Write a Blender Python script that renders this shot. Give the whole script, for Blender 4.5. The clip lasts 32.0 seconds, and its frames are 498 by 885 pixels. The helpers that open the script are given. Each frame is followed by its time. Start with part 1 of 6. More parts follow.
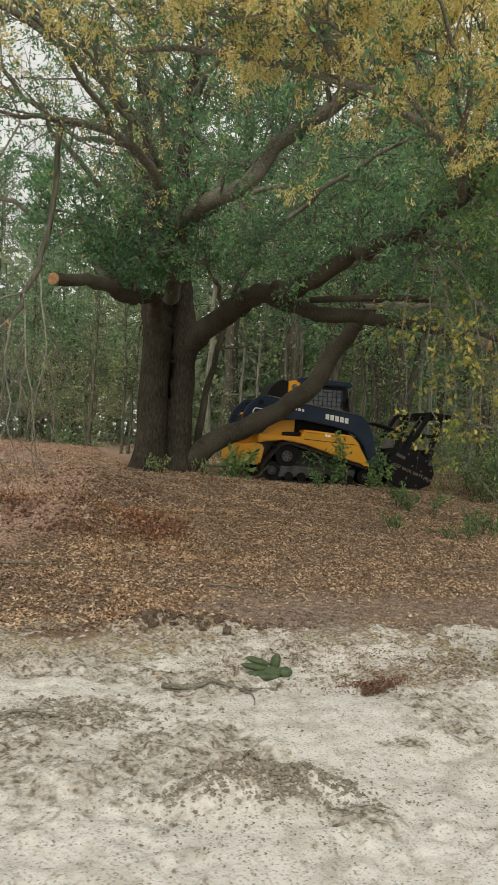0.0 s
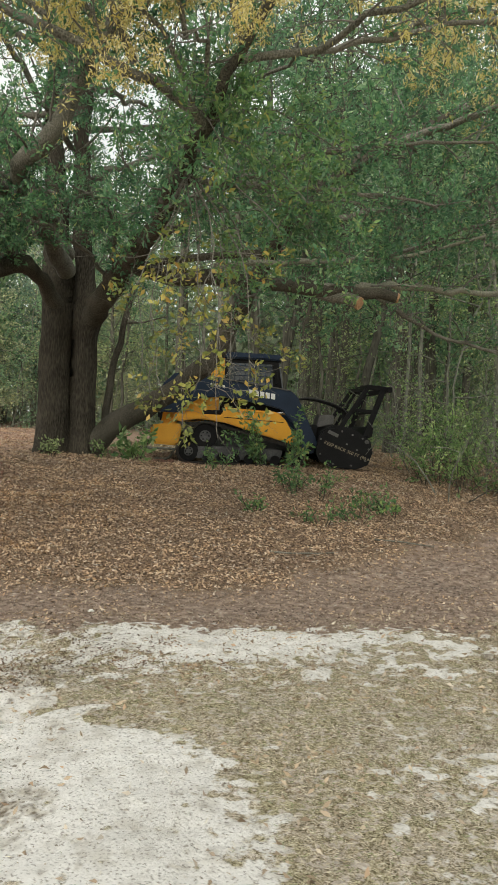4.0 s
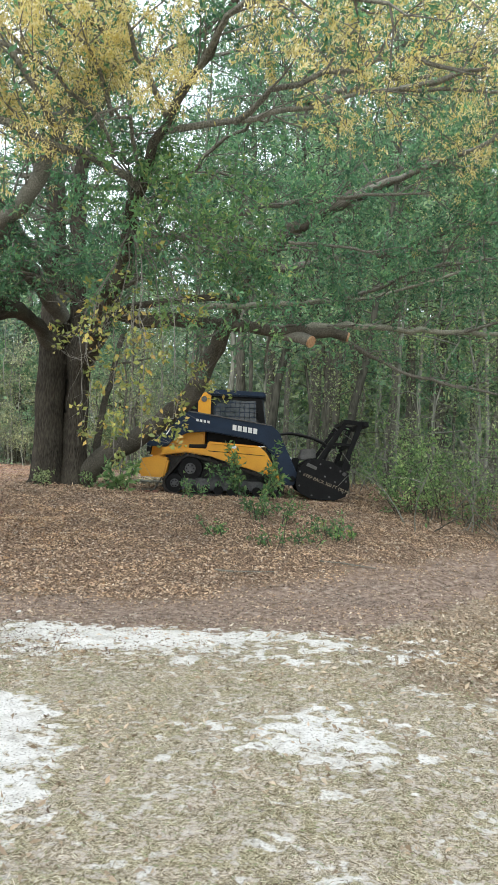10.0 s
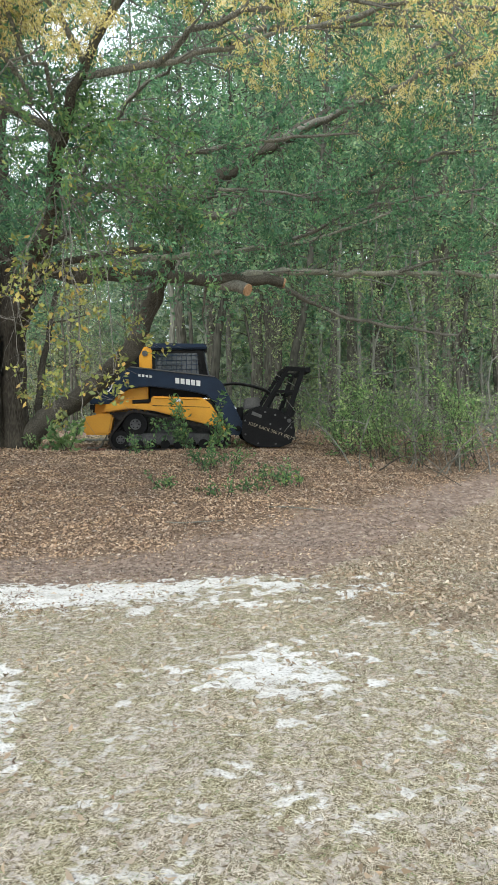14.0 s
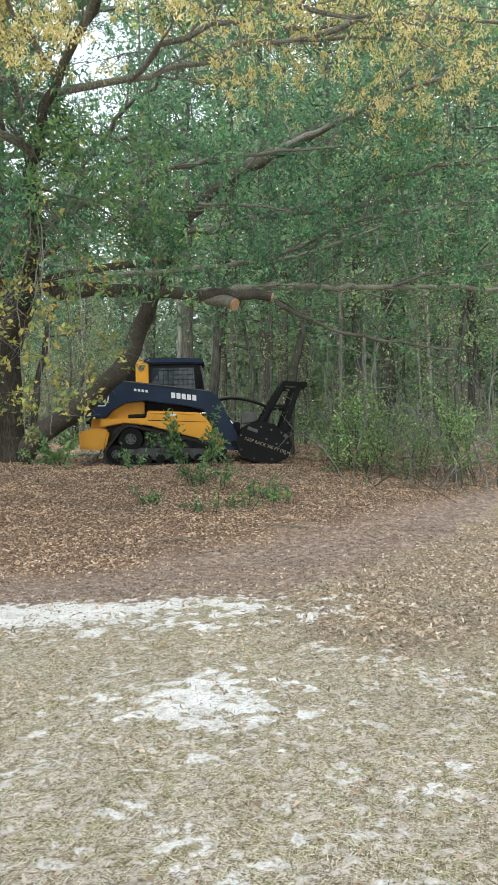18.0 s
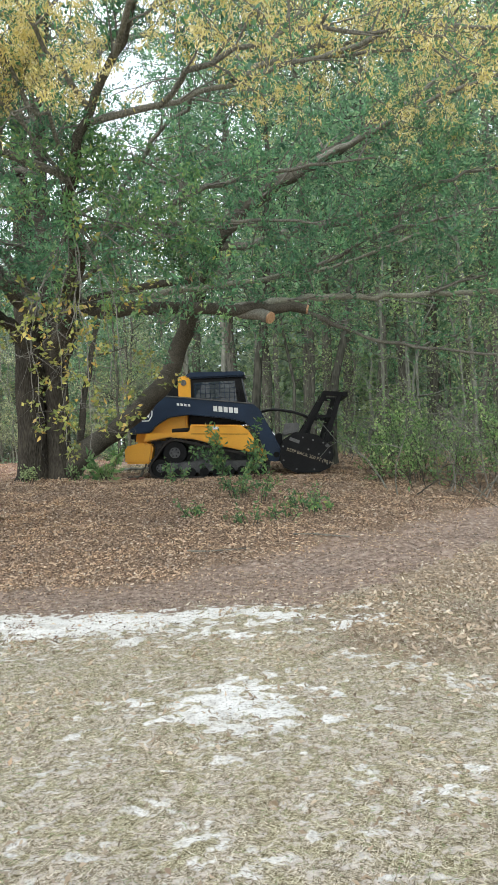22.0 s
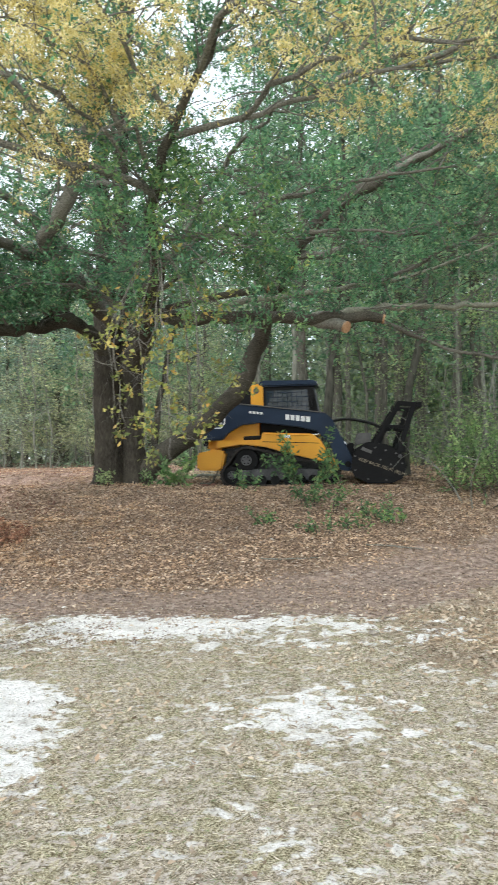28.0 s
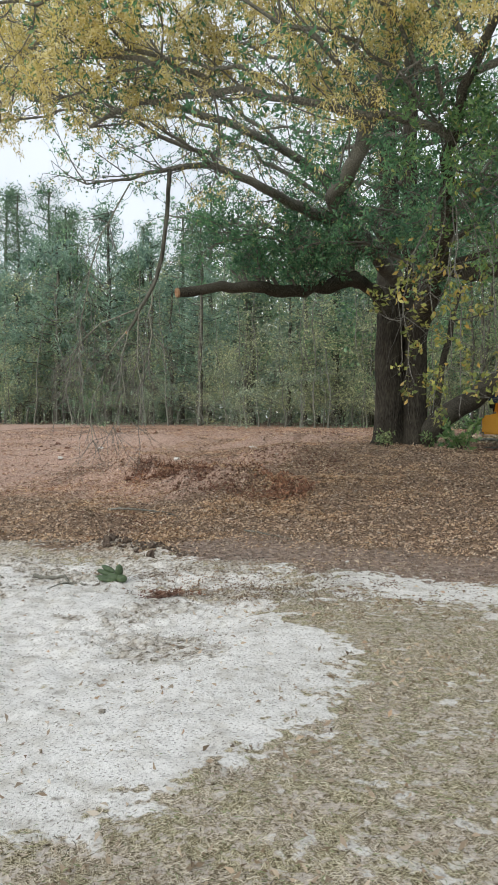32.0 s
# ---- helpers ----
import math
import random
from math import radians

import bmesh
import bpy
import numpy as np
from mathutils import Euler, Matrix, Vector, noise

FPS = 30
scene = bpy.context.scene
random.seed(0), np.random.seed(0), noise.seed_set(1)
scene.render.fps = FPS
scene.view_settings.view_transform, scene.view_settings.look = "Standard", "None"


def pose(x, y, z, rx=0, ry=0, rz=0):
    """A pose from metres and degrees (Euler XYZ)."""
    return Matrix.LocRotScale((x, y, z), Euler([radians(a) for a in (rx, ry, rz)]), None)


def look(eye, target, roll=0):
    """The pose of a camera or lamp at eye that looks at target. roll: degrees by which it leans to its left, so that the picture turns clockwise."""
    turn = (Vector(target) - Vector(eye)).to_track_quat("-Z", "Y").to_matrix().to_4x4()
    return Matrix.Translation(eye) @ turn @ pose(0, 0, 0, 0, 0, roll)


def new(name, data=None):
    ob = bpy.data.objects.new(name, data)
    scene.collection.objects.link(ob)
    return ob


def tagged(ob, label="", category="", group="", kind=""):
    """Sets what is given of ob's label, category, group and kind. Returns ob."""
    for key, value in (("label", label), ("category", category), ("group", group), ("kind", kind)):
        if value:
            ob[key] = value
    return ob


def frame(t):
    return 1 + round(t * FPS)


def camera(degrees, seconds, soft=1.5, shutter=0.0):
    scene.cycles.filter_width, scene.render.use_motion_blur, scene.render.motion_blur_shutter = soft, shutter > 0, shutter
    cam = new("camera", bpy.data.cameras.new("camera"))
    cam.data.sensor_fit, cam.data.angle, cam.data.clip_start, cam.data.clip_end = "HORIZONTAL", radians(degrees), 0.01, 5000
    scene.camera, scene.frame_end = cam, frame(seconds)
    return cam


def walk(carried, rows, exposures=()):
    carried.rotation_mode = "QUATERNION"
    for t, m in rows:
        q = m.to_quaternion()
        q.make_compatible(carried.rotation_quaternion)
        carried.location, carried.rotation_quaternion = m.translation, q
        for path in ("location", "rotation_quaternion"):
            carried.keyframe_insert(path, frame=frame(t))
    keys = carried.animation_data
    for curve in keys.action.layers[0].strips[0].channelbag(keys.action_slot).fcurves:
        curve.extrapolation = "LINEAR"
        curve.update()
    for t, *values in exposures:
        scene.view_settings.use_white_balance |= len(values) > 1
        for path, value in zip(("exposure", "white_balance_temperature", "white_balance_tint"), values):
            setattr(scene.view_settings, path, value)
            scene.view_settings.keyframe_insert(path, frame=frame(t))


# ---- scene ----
cam = camera(37.3, 32.0, shutter=0.25)
PATH = [
    (0, (-2.534, -0.986, 1.51), (-2.023, 0.948, 1.52), 3.8),
    (0.5, (-1.978, -0.943, 1.502), (-1.52, 1.003, 1.49), 2.8),
    (1, (-1.443, -0.856, 1.525), (-1.041, 1.103, 1.519), 2.3),
    (1.5, (-0.894, -0.779, 1.533), (-0.55, 1.191, 1.528), 2.2),
    (2, (-0.332, -0.693, 1.522), (-0.029, 1.284, 1.491), 1.9),
    (2.5, (0.182, -0.56, 1.52), (0.445, 1.422, 1.492), 1.9),
    (3, (0.699, -0.598, 1.514), (0.922, 1.39, 1.477), 2.3),
    (3.5, (1.099, -0.641, 1.522), (1.307, 1.347, 1.478), 2.3),
    (4, (1.445, -0.718, 1.559), (1.647, 1.272, 1.518), 2.6),
    (4.5, (1.76, -0.942, 1.516), (1.935, 1.049, 1.455), 3.8),
    (6.5, (2.619, -1.494, 1.422), (2.705, 0.504, 1.363), 2.8),
    (7, (2.616, -1.536, 1.423), (2.694, 0.462, 1.397), 2.6),
    (8, (2.616, -1.539, 1.423), (2.722, 0.458, 1.438), 1.7),
    (9, (2.614, -1.559, 1.424), (2.7, 0.439, 1.468), 2.3),
    (10, (2.615, -1.559, 1.424), (2.69, 0.438, 1.493), 2.6),
    (11, (2.612, -1.585, 1.425), (2.69, 0.412, 1.49), 2.5),
    (11.5, (2.61, -1.614, 1.426), (2.778, 0.377, 1.494), 2.0),
    (12, (2.609, -1.626, 1.426), (2.845, 0.358, 1.5), 1.0),
    (13, (2.61, -1.621, 1.426), (2.837, 0.366, 1.464), 0.0),
    (13.5, (2.608, -1.633, 1.427), (2.827, 0.355, 1.395), -0.4),
    (14, (2.65, -1.621, 1.41), (2.869, 0.366, 1.349), -1.0),
    (14.5, (2.666, -1.628, 1.413), (2.906, 0.357, 1.345), -1.2),
    (16.5, (2.683, -1.627, 1.413), (2.884, 0.362, 1.332), -1.2),
    (17, (2.805, -1.586, 1.412), (2.991, 0.404, 1.338), -2.1),
    (17.5, (3.005, -1.505, 1.425), (3.199, 0.485, 1.394), -0.8),
    (18, (3.153, -1.544, 1.44), (3.317, 0.45, 1.415), -0.9),
    (18.5, (3.328, -1.641, 1.412), (3.407, 0.357, 1.367), -0.9),
    (19, (3.35, -1.721, 1.421), (3.414, 0.277, 1.361), -1.9),
    (20, (3.306, -1.666, 1.423), (3.341, 0.333, 1.379), -2.5),
    (21, (3.313, -1.68, 1.434), (3.335, 0.319, 1.416), -2.4),
    (22, (3.306, -1.682, 1.441), (3.335, 0.317, 1.45), -2.4),
    (23, (3.313, -1.662, 1.432), (3.358, 0.337, 1.455), -2.4),
    (24, (3.306, -1.669, 1.432), (3.367, 0.33, 1.465), -1.7),
    (24.5, (3.335, -1.703, 1.439), (3.537, 0.286, 1.478), -1.0),
    (26.5, (3.302, -1.77, 1.462), (3.588, 0.209, 1.489), 0.0),
    (27, (3.275, -1.759, 1.462), (3.513, 0.226, 1.504), 0.4),
    (27.5, (3.233, -1.738, 1.453), (3.293, 0.261, 1.495), -0.3),
    (28, (3.212, -1.726, 1.452), (3.061, 0.268, 1.488), -1.2),
    (28.5, (3.163, -1.688, 1.45), (2.722, 0.262, 1.468), -1.2),
    (29, (3.106, -1.67, 1.431), (2.474, 0.227, 1.437), -0.7),
    (29.5, (3.079, -1.653, 1.426), (2.348, 0.209, 1.422), -0.4),
    (30, (3.066, -1.661, 1.426), (2.283, 0.179, 1.408), -0.1),
    (31, (3.057, -1.66, 1.42), (2.269, 0.178, 1.397), 0.6),
    (32, (3.05, -1.641, 1.399), (2.195, 0.166, 1.34), 0.4),
]
walk(cam, [(t, look(eye, target, roll)) for t, eye, target, roll in PATH],
     exposures=[(0, -0.6, 7350, 7.6), (0.6, -0.45, 7290, 7.3), (2, -0.38, 7100, 5.9), (3, -0.4, 7030, 5.6), (4, -0.33, 6950, 5.2), (4.5, -0.25, 6800, 5.4), (6.5, -0.05, 6400, 5.8), (9, 0.15, 6130, 6.2), (27, 0.17, 6100, 6.2), (28.3, 0.21, 6120, 6.2), (29.3, -0.43, 6270, 7.2), (32, -0.43, 6270, 7.7)])

# ---- world, sun, exposure ----
world = bpy.data.worlds.new("sky")
scene.world = world
world.use_nodes = True
wn = world.node_tree.nodes
wl = world.node_tree.links
wn.clear()
w_out = wn.new("ShaderNodeOutputWorld")
w_bg = wn.new("ShaderNodeBackground")
w_sky = wn.new("ShaderNodeTexSky")
w_sky.sky_type = "NISHITA"
w_sky.sun_disc = False
w_sky.sun_elevation = radians(34)
w_sky.sun_rotation = radians(200)
w_sky.dust_density = 3.0
w_sky.air_density = 1.2
w_sky.ozone_density = 1.0
# a bright veil of thin cloud over the blue
w_noise = wn.new("ShaderNodeTexNoise")
w_noise.inputs["Scale"].default_value = 2.2
w_noise.inputs["Detail"].default_value = 6
w_ramp = wn.new("ShaderNodeValToRGB")
w_ramp.color_ramp.elements[0].position = 0.3
w_ramp.color_ramp.elements[0].color = (9.1, 9.6, 10.4, 1)
w_ramp.color_ramp.elements[1].position = 0.75
w_ramp.color_ramp.elements[1].color = (12.8, 12.9, 13.2, 1)
w_mix = wn.new("ShaderNodeMixRGB")
w_mix.inputs[0].default_value = 0.8
wl.new(w_noise.outputs["Fac"], w_ramp.inputs["Fac"])
wl.new(w_sky.outputs["Color"], w_mix.inputs[1])
wl.new(w_ramp.outputs["Color"], w_mix.inputs[2])
wl.new(w_mix.outputs["Color"], w_bg.inputs["Color"])
w_bg.inputs["Strength"].default_value = 0.14
wl.new(w_bg.outputs["Background"], w_out.inputs["Surface"])

sun_data = bpy.data.lights.new("sun", "SUN")
sun_data.energy = 2.35
sun_data.angle = radians(40)
sun_data.color = (1.0, 0.96, 0.9)
sun = new("sun", sun_data)
sun.matrix_world = look((-12, -34, 30), (0, 8, 0))

# ---- numeric helpers ----
rng = np.random.default_rng(11)


def hash2(ix, iy, seed):
    v = np.sin(ix * 127.1 + iy * 311.7 + seed * 74.7) * 43758.5453
    return v - np.floor(v)


def vnoise(x, y, seed=0):
    """Smooth value noise, 0 to 1."""
    ix, iy = np.floor(x), np.floor(y)
    fx, fy = x - ix, y - iy
    fx, fy = fx * fx * (3 - 2 * fx), fy * fy * (3 - 2 * fy)
    a, b = hash2(ix, iy, seed), hash2(ix + 1, iy, seed)
    c, d = hash2(ix, iy + 1, seed), hash2(ix + 1, iy + 1, seed)
    return (a + (b - a) * fx) * (1 - fy) + (c + (d - c) * fx) * fy


def fbm(x, y, seed=0, octaves=4):
    out, amp, tot = 0, 1.0, 0
    for k in range(octaves):
        out = out + amp * vnoise(x * 2 ** k, y * 2 ** k, seed + k * 13)
        tot += amp
        amp *= 0.5
    return out / tot


def sstep(a, b, v):
    t = np.clip((v - a) / (b - a), 0, 1)
    return t * t * (3 - 2 * t)


# ---- lie of the land ----
def land(x, y):
    """Broad height of the ground: a flat lawn, a leafy bank up to the oak, a level wood floor behind."""
    x, y = np.asarray(x, float), np.asarray(y, float)
    top = 0.93 - 0.28 * sstep(2.5, 7.5, x) * (1 - sstep(11, 17, y)) - 0.3 * sstep(-1.5, -6, x) * (1 - sstep(13, 22, y))
    start = 6.3 + 1.4 * sstep(3.5, 8, x) + 0.6 * sstep(-2, -5, x)
    rise = sstep(start, start + 6.6, y)
    far = 0.011 * np.clip(y - 15, 0, 60)
    top = top - 0.15 * np.exp(-((x - 2.7) / 2.1) ** 2 - ((y - 13.4) / 1.7) ** 2)
    dip = 0.09 * sstep(1.3, 0.2, x) * sstep(4.9, 4.3, y)
    return top * rise + far - dip


def zones(x, y):
    """How much of each ground cover lies at a place: sand, grass, dirt, leaves, red mulch."""
    n1 = fbm(x * 0.9, y * 0.9, 3) - 0.5
    n2 = fbm(x * 3.1, y * 3.1, 9) - 0.5
    n3 = fbm(x * 11, y * 11, 21, 3) - 0.5
    edge = np.interp(y, (-2, 0, 0.3, 0.6, 0.85, 1.1, 1.4, 2.1, 2.6, 2.95, 3.08, 3.3, 3.75, 4.6), (0.2, 0.95, 1.42, 1.6, 1.52, 1.64, 1.78, 1.78, 1.68, 1.6, 1.22, 0.78, 0.72, 0.4))
    sandy = sstep(0.22, -0.14, x - edge + n1 * 0.2 + n2 * 0.5 + n3 * 0.6) * sstep(5.1, 4.5, y - 0.15 * x + n1 * 0.8 + n2 * 0.5)
    # trash and thin grass that reach into the sand by the dirt track
    lobe = sstep(0.8, 0.2, np.hypot((x - 0.2) / 1.1, (y - 4.0) / 0.5) + n2 * 0.9 + n3 * 0.6)
    sandy = sandy * (1 - 0.7 * lobe)
    strip = sstep(1.12, 0.5, np.hypot((x - 2.05) / 1.75, (y - 4.42 - 0.04 * x) / 0.68) + n2 * 1.7 + n3 * 2.6)
    patch = 0.85 * sstep(1.15, 0.3, np.hypot((x - 3.2) / 0.62, (y - 2.4) / 0.46) + n2 * 1.7 + n3 * 2.4)
    flecks = sstep(-0.03, 0.2, n2 * 0.7 + n3 * 0.6 + 0.2 * n1 - 0.05 * sstep(1.5, 3.6, y)) * 0.4
    spots = 0 * x
    for cx, cy, rx, ry in ((2.68, 3.04, 0.2, 0.12), (4.28, 4.3, 0.22, 0.24), (4.02, 3.3, 0.16, 0.12), (4.3, 3.03, 0.24, 0.09), (4.62, 2.64, 0.16, 0.16), (3.79, 1.5, 0.14, 0.11), (4.08, 1.28, 0.2, 0.13), (4.27, 1.54, 0.12, 0.1), (3.15, 1.74, 0.14, 0.1), (3.1, 1.04, 0.13, 0.14), (3.33, 0.83, 0.12, 0.1), (2.84, 1.29, 0.1, 0.09), (3.45, 5.06, 0.4, 0.2)):
        spots = spots + 0.5 * sstep(1.2, 0.3, np.hypot((x - cx) / rx, (y - cy) / ry) + n2 * 1.8 + n3 * 1.8)
    lawn_sand = np.clip(strip + patch + flecks + spots, 0, 1)
    sand = np.clip(sandy + lawn_sand * sstep(5.25, 4.8, y), 0, 1)
    low = 4.9 + 1.25 * np.clip(x - 4.0, 0, 9)
    high = 6.5 + 0.78 * np.clip(x - 2.2, 0, 9)
    track = sstep(-0.3, 0.3, y + n2 * 0.7 - low) * sstep(0.7, -0.7, y + n1 * 0.6 + n2 * 0.7 - high)
    right_leaves = sstep(-0.6, 0.9, x - 3.7 + n1 + n2 * 1.2 - 0.5 * np.clip(3.9 - y, 0, 3)) * sstep(2.2, 3.8, y + n2 * 1.5) * sstep(0.3, -0.4, y + n2 * 0.7 - low)
    leaves = np.clip(sstep(-0.8, 0.7, y + n1 * 0.6 + n2 * 0.7 - high), 0, 1)
    left_bank = sstep(-1.0, -1.7, x + n1 + n2 * 0.5) * sstep(4.5, 5.1, y + n2 * 0.6)
    leaves = np.clip(leaves + left_bank, 0, 1)
    red = sstep(-1.6, -3.2, x + n1 * 1.5 - 0.25 * (y - 9)) * sstep(7.3, 9.3, y + n1 * 1.5 + n2)
    red = np.clip(red + sstep(0.9, 0.3, np.hypot((x - 3.6) / 2.2, (y - 14.5) / 0.8) + n2), 0, 1) * sstep(40, 30, y + n1 * 8)
    churn = sstep(0.05, 0.2, fbm(x * 1.3 + 4, y * 2.1, 33, 5) - 0.46 + 0.12 * sstep(-0.5, -2.5, x)) * sstep(0.9, -0.3, x) * sstep(1.8, 2.7, y) * sstep(5.6, 4.9, y)
    for cx, cy, rx, ry in ((-1.5, 2.22, 0.45, 0.2), (-1.15, 2.0, 0.3, 0.18), (-1.2, 4.6, 1.3, 0.3), (0.2, 3.95, 0.8, 0.42), (-2.4, 3.3, 0.8, 0.35), (0.5, 2.35, 0.5, 0.32), (-0.5, 2.75, 0.25, 0.1)):
        churn = np.maximum(churn, sstep(1.1, 0.5, np.hypot((x - cx) / rx, (y - cy) / ry) + n2 + n3 * 0.8))
    return dict(churn=np.clip(churn, 0, 1) * 0.46, sand=sand, dirt=np.clip(track, 0, 1), leaves=leaves, rleaves=right_leaves, red=red)


def ground_z(x, y):
    """Height with small bumps: churned sand, tufted lawn, scuffed litter."""
    x, y = np.asarray(x, float), np.asarray(y, float)
    z = land(x, y)
    near = sstep(16, 8, y)
    z = z + (fbm(x * 0.7, y * 0.7, 40) - 0.5) * 0.10 * sstep(5, 9, y)
    churn = sstep(1.2, 0.2, x) * sstep(5.2, 4.4, y)
    z = z + churn * near * ((fbm(x * 1.6, y * 1.6, 50) - 0.5) * 0.10 + (fbm(x * 6, y * 6, 55) - 0.5) * 0.05)
    z = z + near * (fbm(x * 9, y * 9, 60, 3) - 0.5) * 0.035
    # windrows of leaves on the bank
    z = z + sstep(6.0, 7.5, y) * sstep(20, 14, y) * ((fbm(x * 1.9, y * 3.4, 62, 3) - 0.5) * 0.11 + (fbm(x * 5, y * 8, 64, 3) - 0.5) * 0.075)
    z = z + churn * near * sstep(0.42, 0.6, fbm(x * 1.3 + 4, y * 2.1, 33, 5)) * (fbm(x * 11, y * 15, 66, 4) - 0.5) * 0.11
    # clods pushed up in the sand and along the foot of the bank
    for cx, cy, rx, ry, h in ((-1.52, 2.24, 0.36, 0.13, 0.15), (-1.5, 4.95, 0.55, 0.14, 0.12), (-3.2, 6.3, 0.8, 0.5, 0.16), (-2.6, 9.1, 1.3, 0.25, 0.3), (-4.6, 9.7, 1.2, 0.3, 0.26), (-2.2, 10.9, 1.1, 0.25, 0.2), (-6.5, 11.5, 1.6, 0.4, 0.25), (-4.0, 15, 2.0, 0.5, 0.25), (-9, 16, 2.5, 0.6, 0.3)):
        d = np.hypot((x - cx) / rx, (y - cy) / ry)
        z = z + h * np.exp(-d * d) * (0.35 + 1.3 * fbm(x * 8, y * 8, 70, 3))
    return z


# ---- materials ----
def material(name):
    m = bpy.data.materials.new(name)
    m.use_nodes = True
    nt = m.node_tree
    return m, nt.nodes, nt.links, nt.nodes["Principled BSDF"]


def ramp(nodes, stops):
    r = nodes.new("ShaderNodeValToRGB")
    el = r.color_ramp.elements
    while len(el) < len(stops):
        el.new(0.5)
    for e, (p, c) in zip(el, stops):
        e.position, e.color = p, (*c, 1)
    return r


def coat(name, dark, light, scale=6.0, rough=0.6, metal=0.0, bump=0.2, detail=8, fine=40.0, stretch=(1, 1, 1), spec=0.3):
    """A surface that varies between two colours at two scales, with a fine relief."""
    m, n, l, b = material(name)
    tc = n.new("ShaderNodeTexCoord")
    mp = n.new("ShaderNodeMapping")
    mp.inputs["Scale"].default_value = stretch
    l.new(tc.outputs["Object"], mp.inputs["Vector"])
    n1 = n.new("ShaderNodeTexNoise")
    n1.inputs["Scale"].default_value = scale
    n1.inputs["Detail"].default_value = detail
    n2 = n.new("ShaderNodeTexNoise")
    n2.inputs["Scale"].default_value = fine
    n2.inputs["Detail"].default_value = 4
    l.new(mp.outputs["Vector"], n1.inputs["Vector"])
    l.new(mp.outputs["Vector"], n2.inputs["Vector"])
    add = n.new("ShaderNodeMath")
    add.operation = "MULTIPLY_ADD"
    add.inputs[1].default_value = 0.45
    l.new(n2.outputs["Fac"], add.inputs[0])
    sc = n.new("ShaderNodeMath")
    sc.operation = "MULTIPLY"
    sc.inputs[1].default_value = 0.55
    l.new(n1.outputs["Fac"], sc.inputs[0])
    l.new(sc.outputs[0], add.inputs[2])
    r = ramp(n, [(0.32, dark), (0.68, light)])
    l.new(add.outputs[0], r.inputs["Fac"])
    l.new(r.outputs["Color"], b.inputs["Base Color"])
    b.inputs["Roughness"].default_value = rough
    b.inputs["Metallic"].default_value = metal
    b.inputs["Specular IOR Level"].default_value = spec
    bp = n.new("ShaderNodeBump")
    bp.inputs["Strength"].default_value = bump
    bp.inputs["Distance"].default_value = 0.02
    l.new(add.outputs[0], bp.inputs["Height"])
    l.new(bp.outputs["Normal"], b.inputs["Normal"])
    return m


def leafy(name, stops, rough=0.45, translucent=0.45, drift_by=1.0):
    """Leaves: each one its own shade, some light let through."""
    m, n, l, b = material(name)
    geo = n.new("ShaderNodeNewGeometry")
    r = ramp(n, stops)
    l.new(geo.outputs["Random Per Island"], r.inputs["Fac"])
    tc = n.new("ShaderNodeTexCoord")
    drift = n.new("ShaderNodeTexNoise")
    drift.inputs["Scale"].default_value = 1.6
    drift.inputs["Detail"].default_value = 3
    l.new(tc.outputs["Object"], drift.inputs["Vector"])
    tone = ramp(n, [(0.36, (0.62, 0.66, 0.68)), (0.66, (1.35, 1.3, 1.1))])
    l.new(drift.outputs["Fac"], tone.inputs["Fac"])
    mul = n.new("ShaderNodeMixRGB")
    mul.blend_type = "MULTIPLY"
    mul.inputs[0].default_value = drift_by
    l.new(r.outputs["Color"], mul.inputs[1])
    l.new(tone.outputs["Color"], mul.inputs[2])
    r = mul
    l.new(r.outputs["Color"], b.inputs["Base Color"])
    b.inputs["Roughness"].default_value = rough
    b.inputs["Specular IOR Level"].default_value = 0.5
    tr = n.new("ShaderNodeBsdfTranslucent")
    l.new(r.outputs["Color"], tr.inputs["Color"])
    mx = n.new("ShaderNodeMixShader")
    mx.inputs[0].default_value = translucent
    l.new(b.outputs[0], mx.inputs[1])
    l.new(tr.outputs[0], mx.inputs[2])
    l.new(mx.outputs[0], n["Material Output"].inputs["Surface"])
    return m


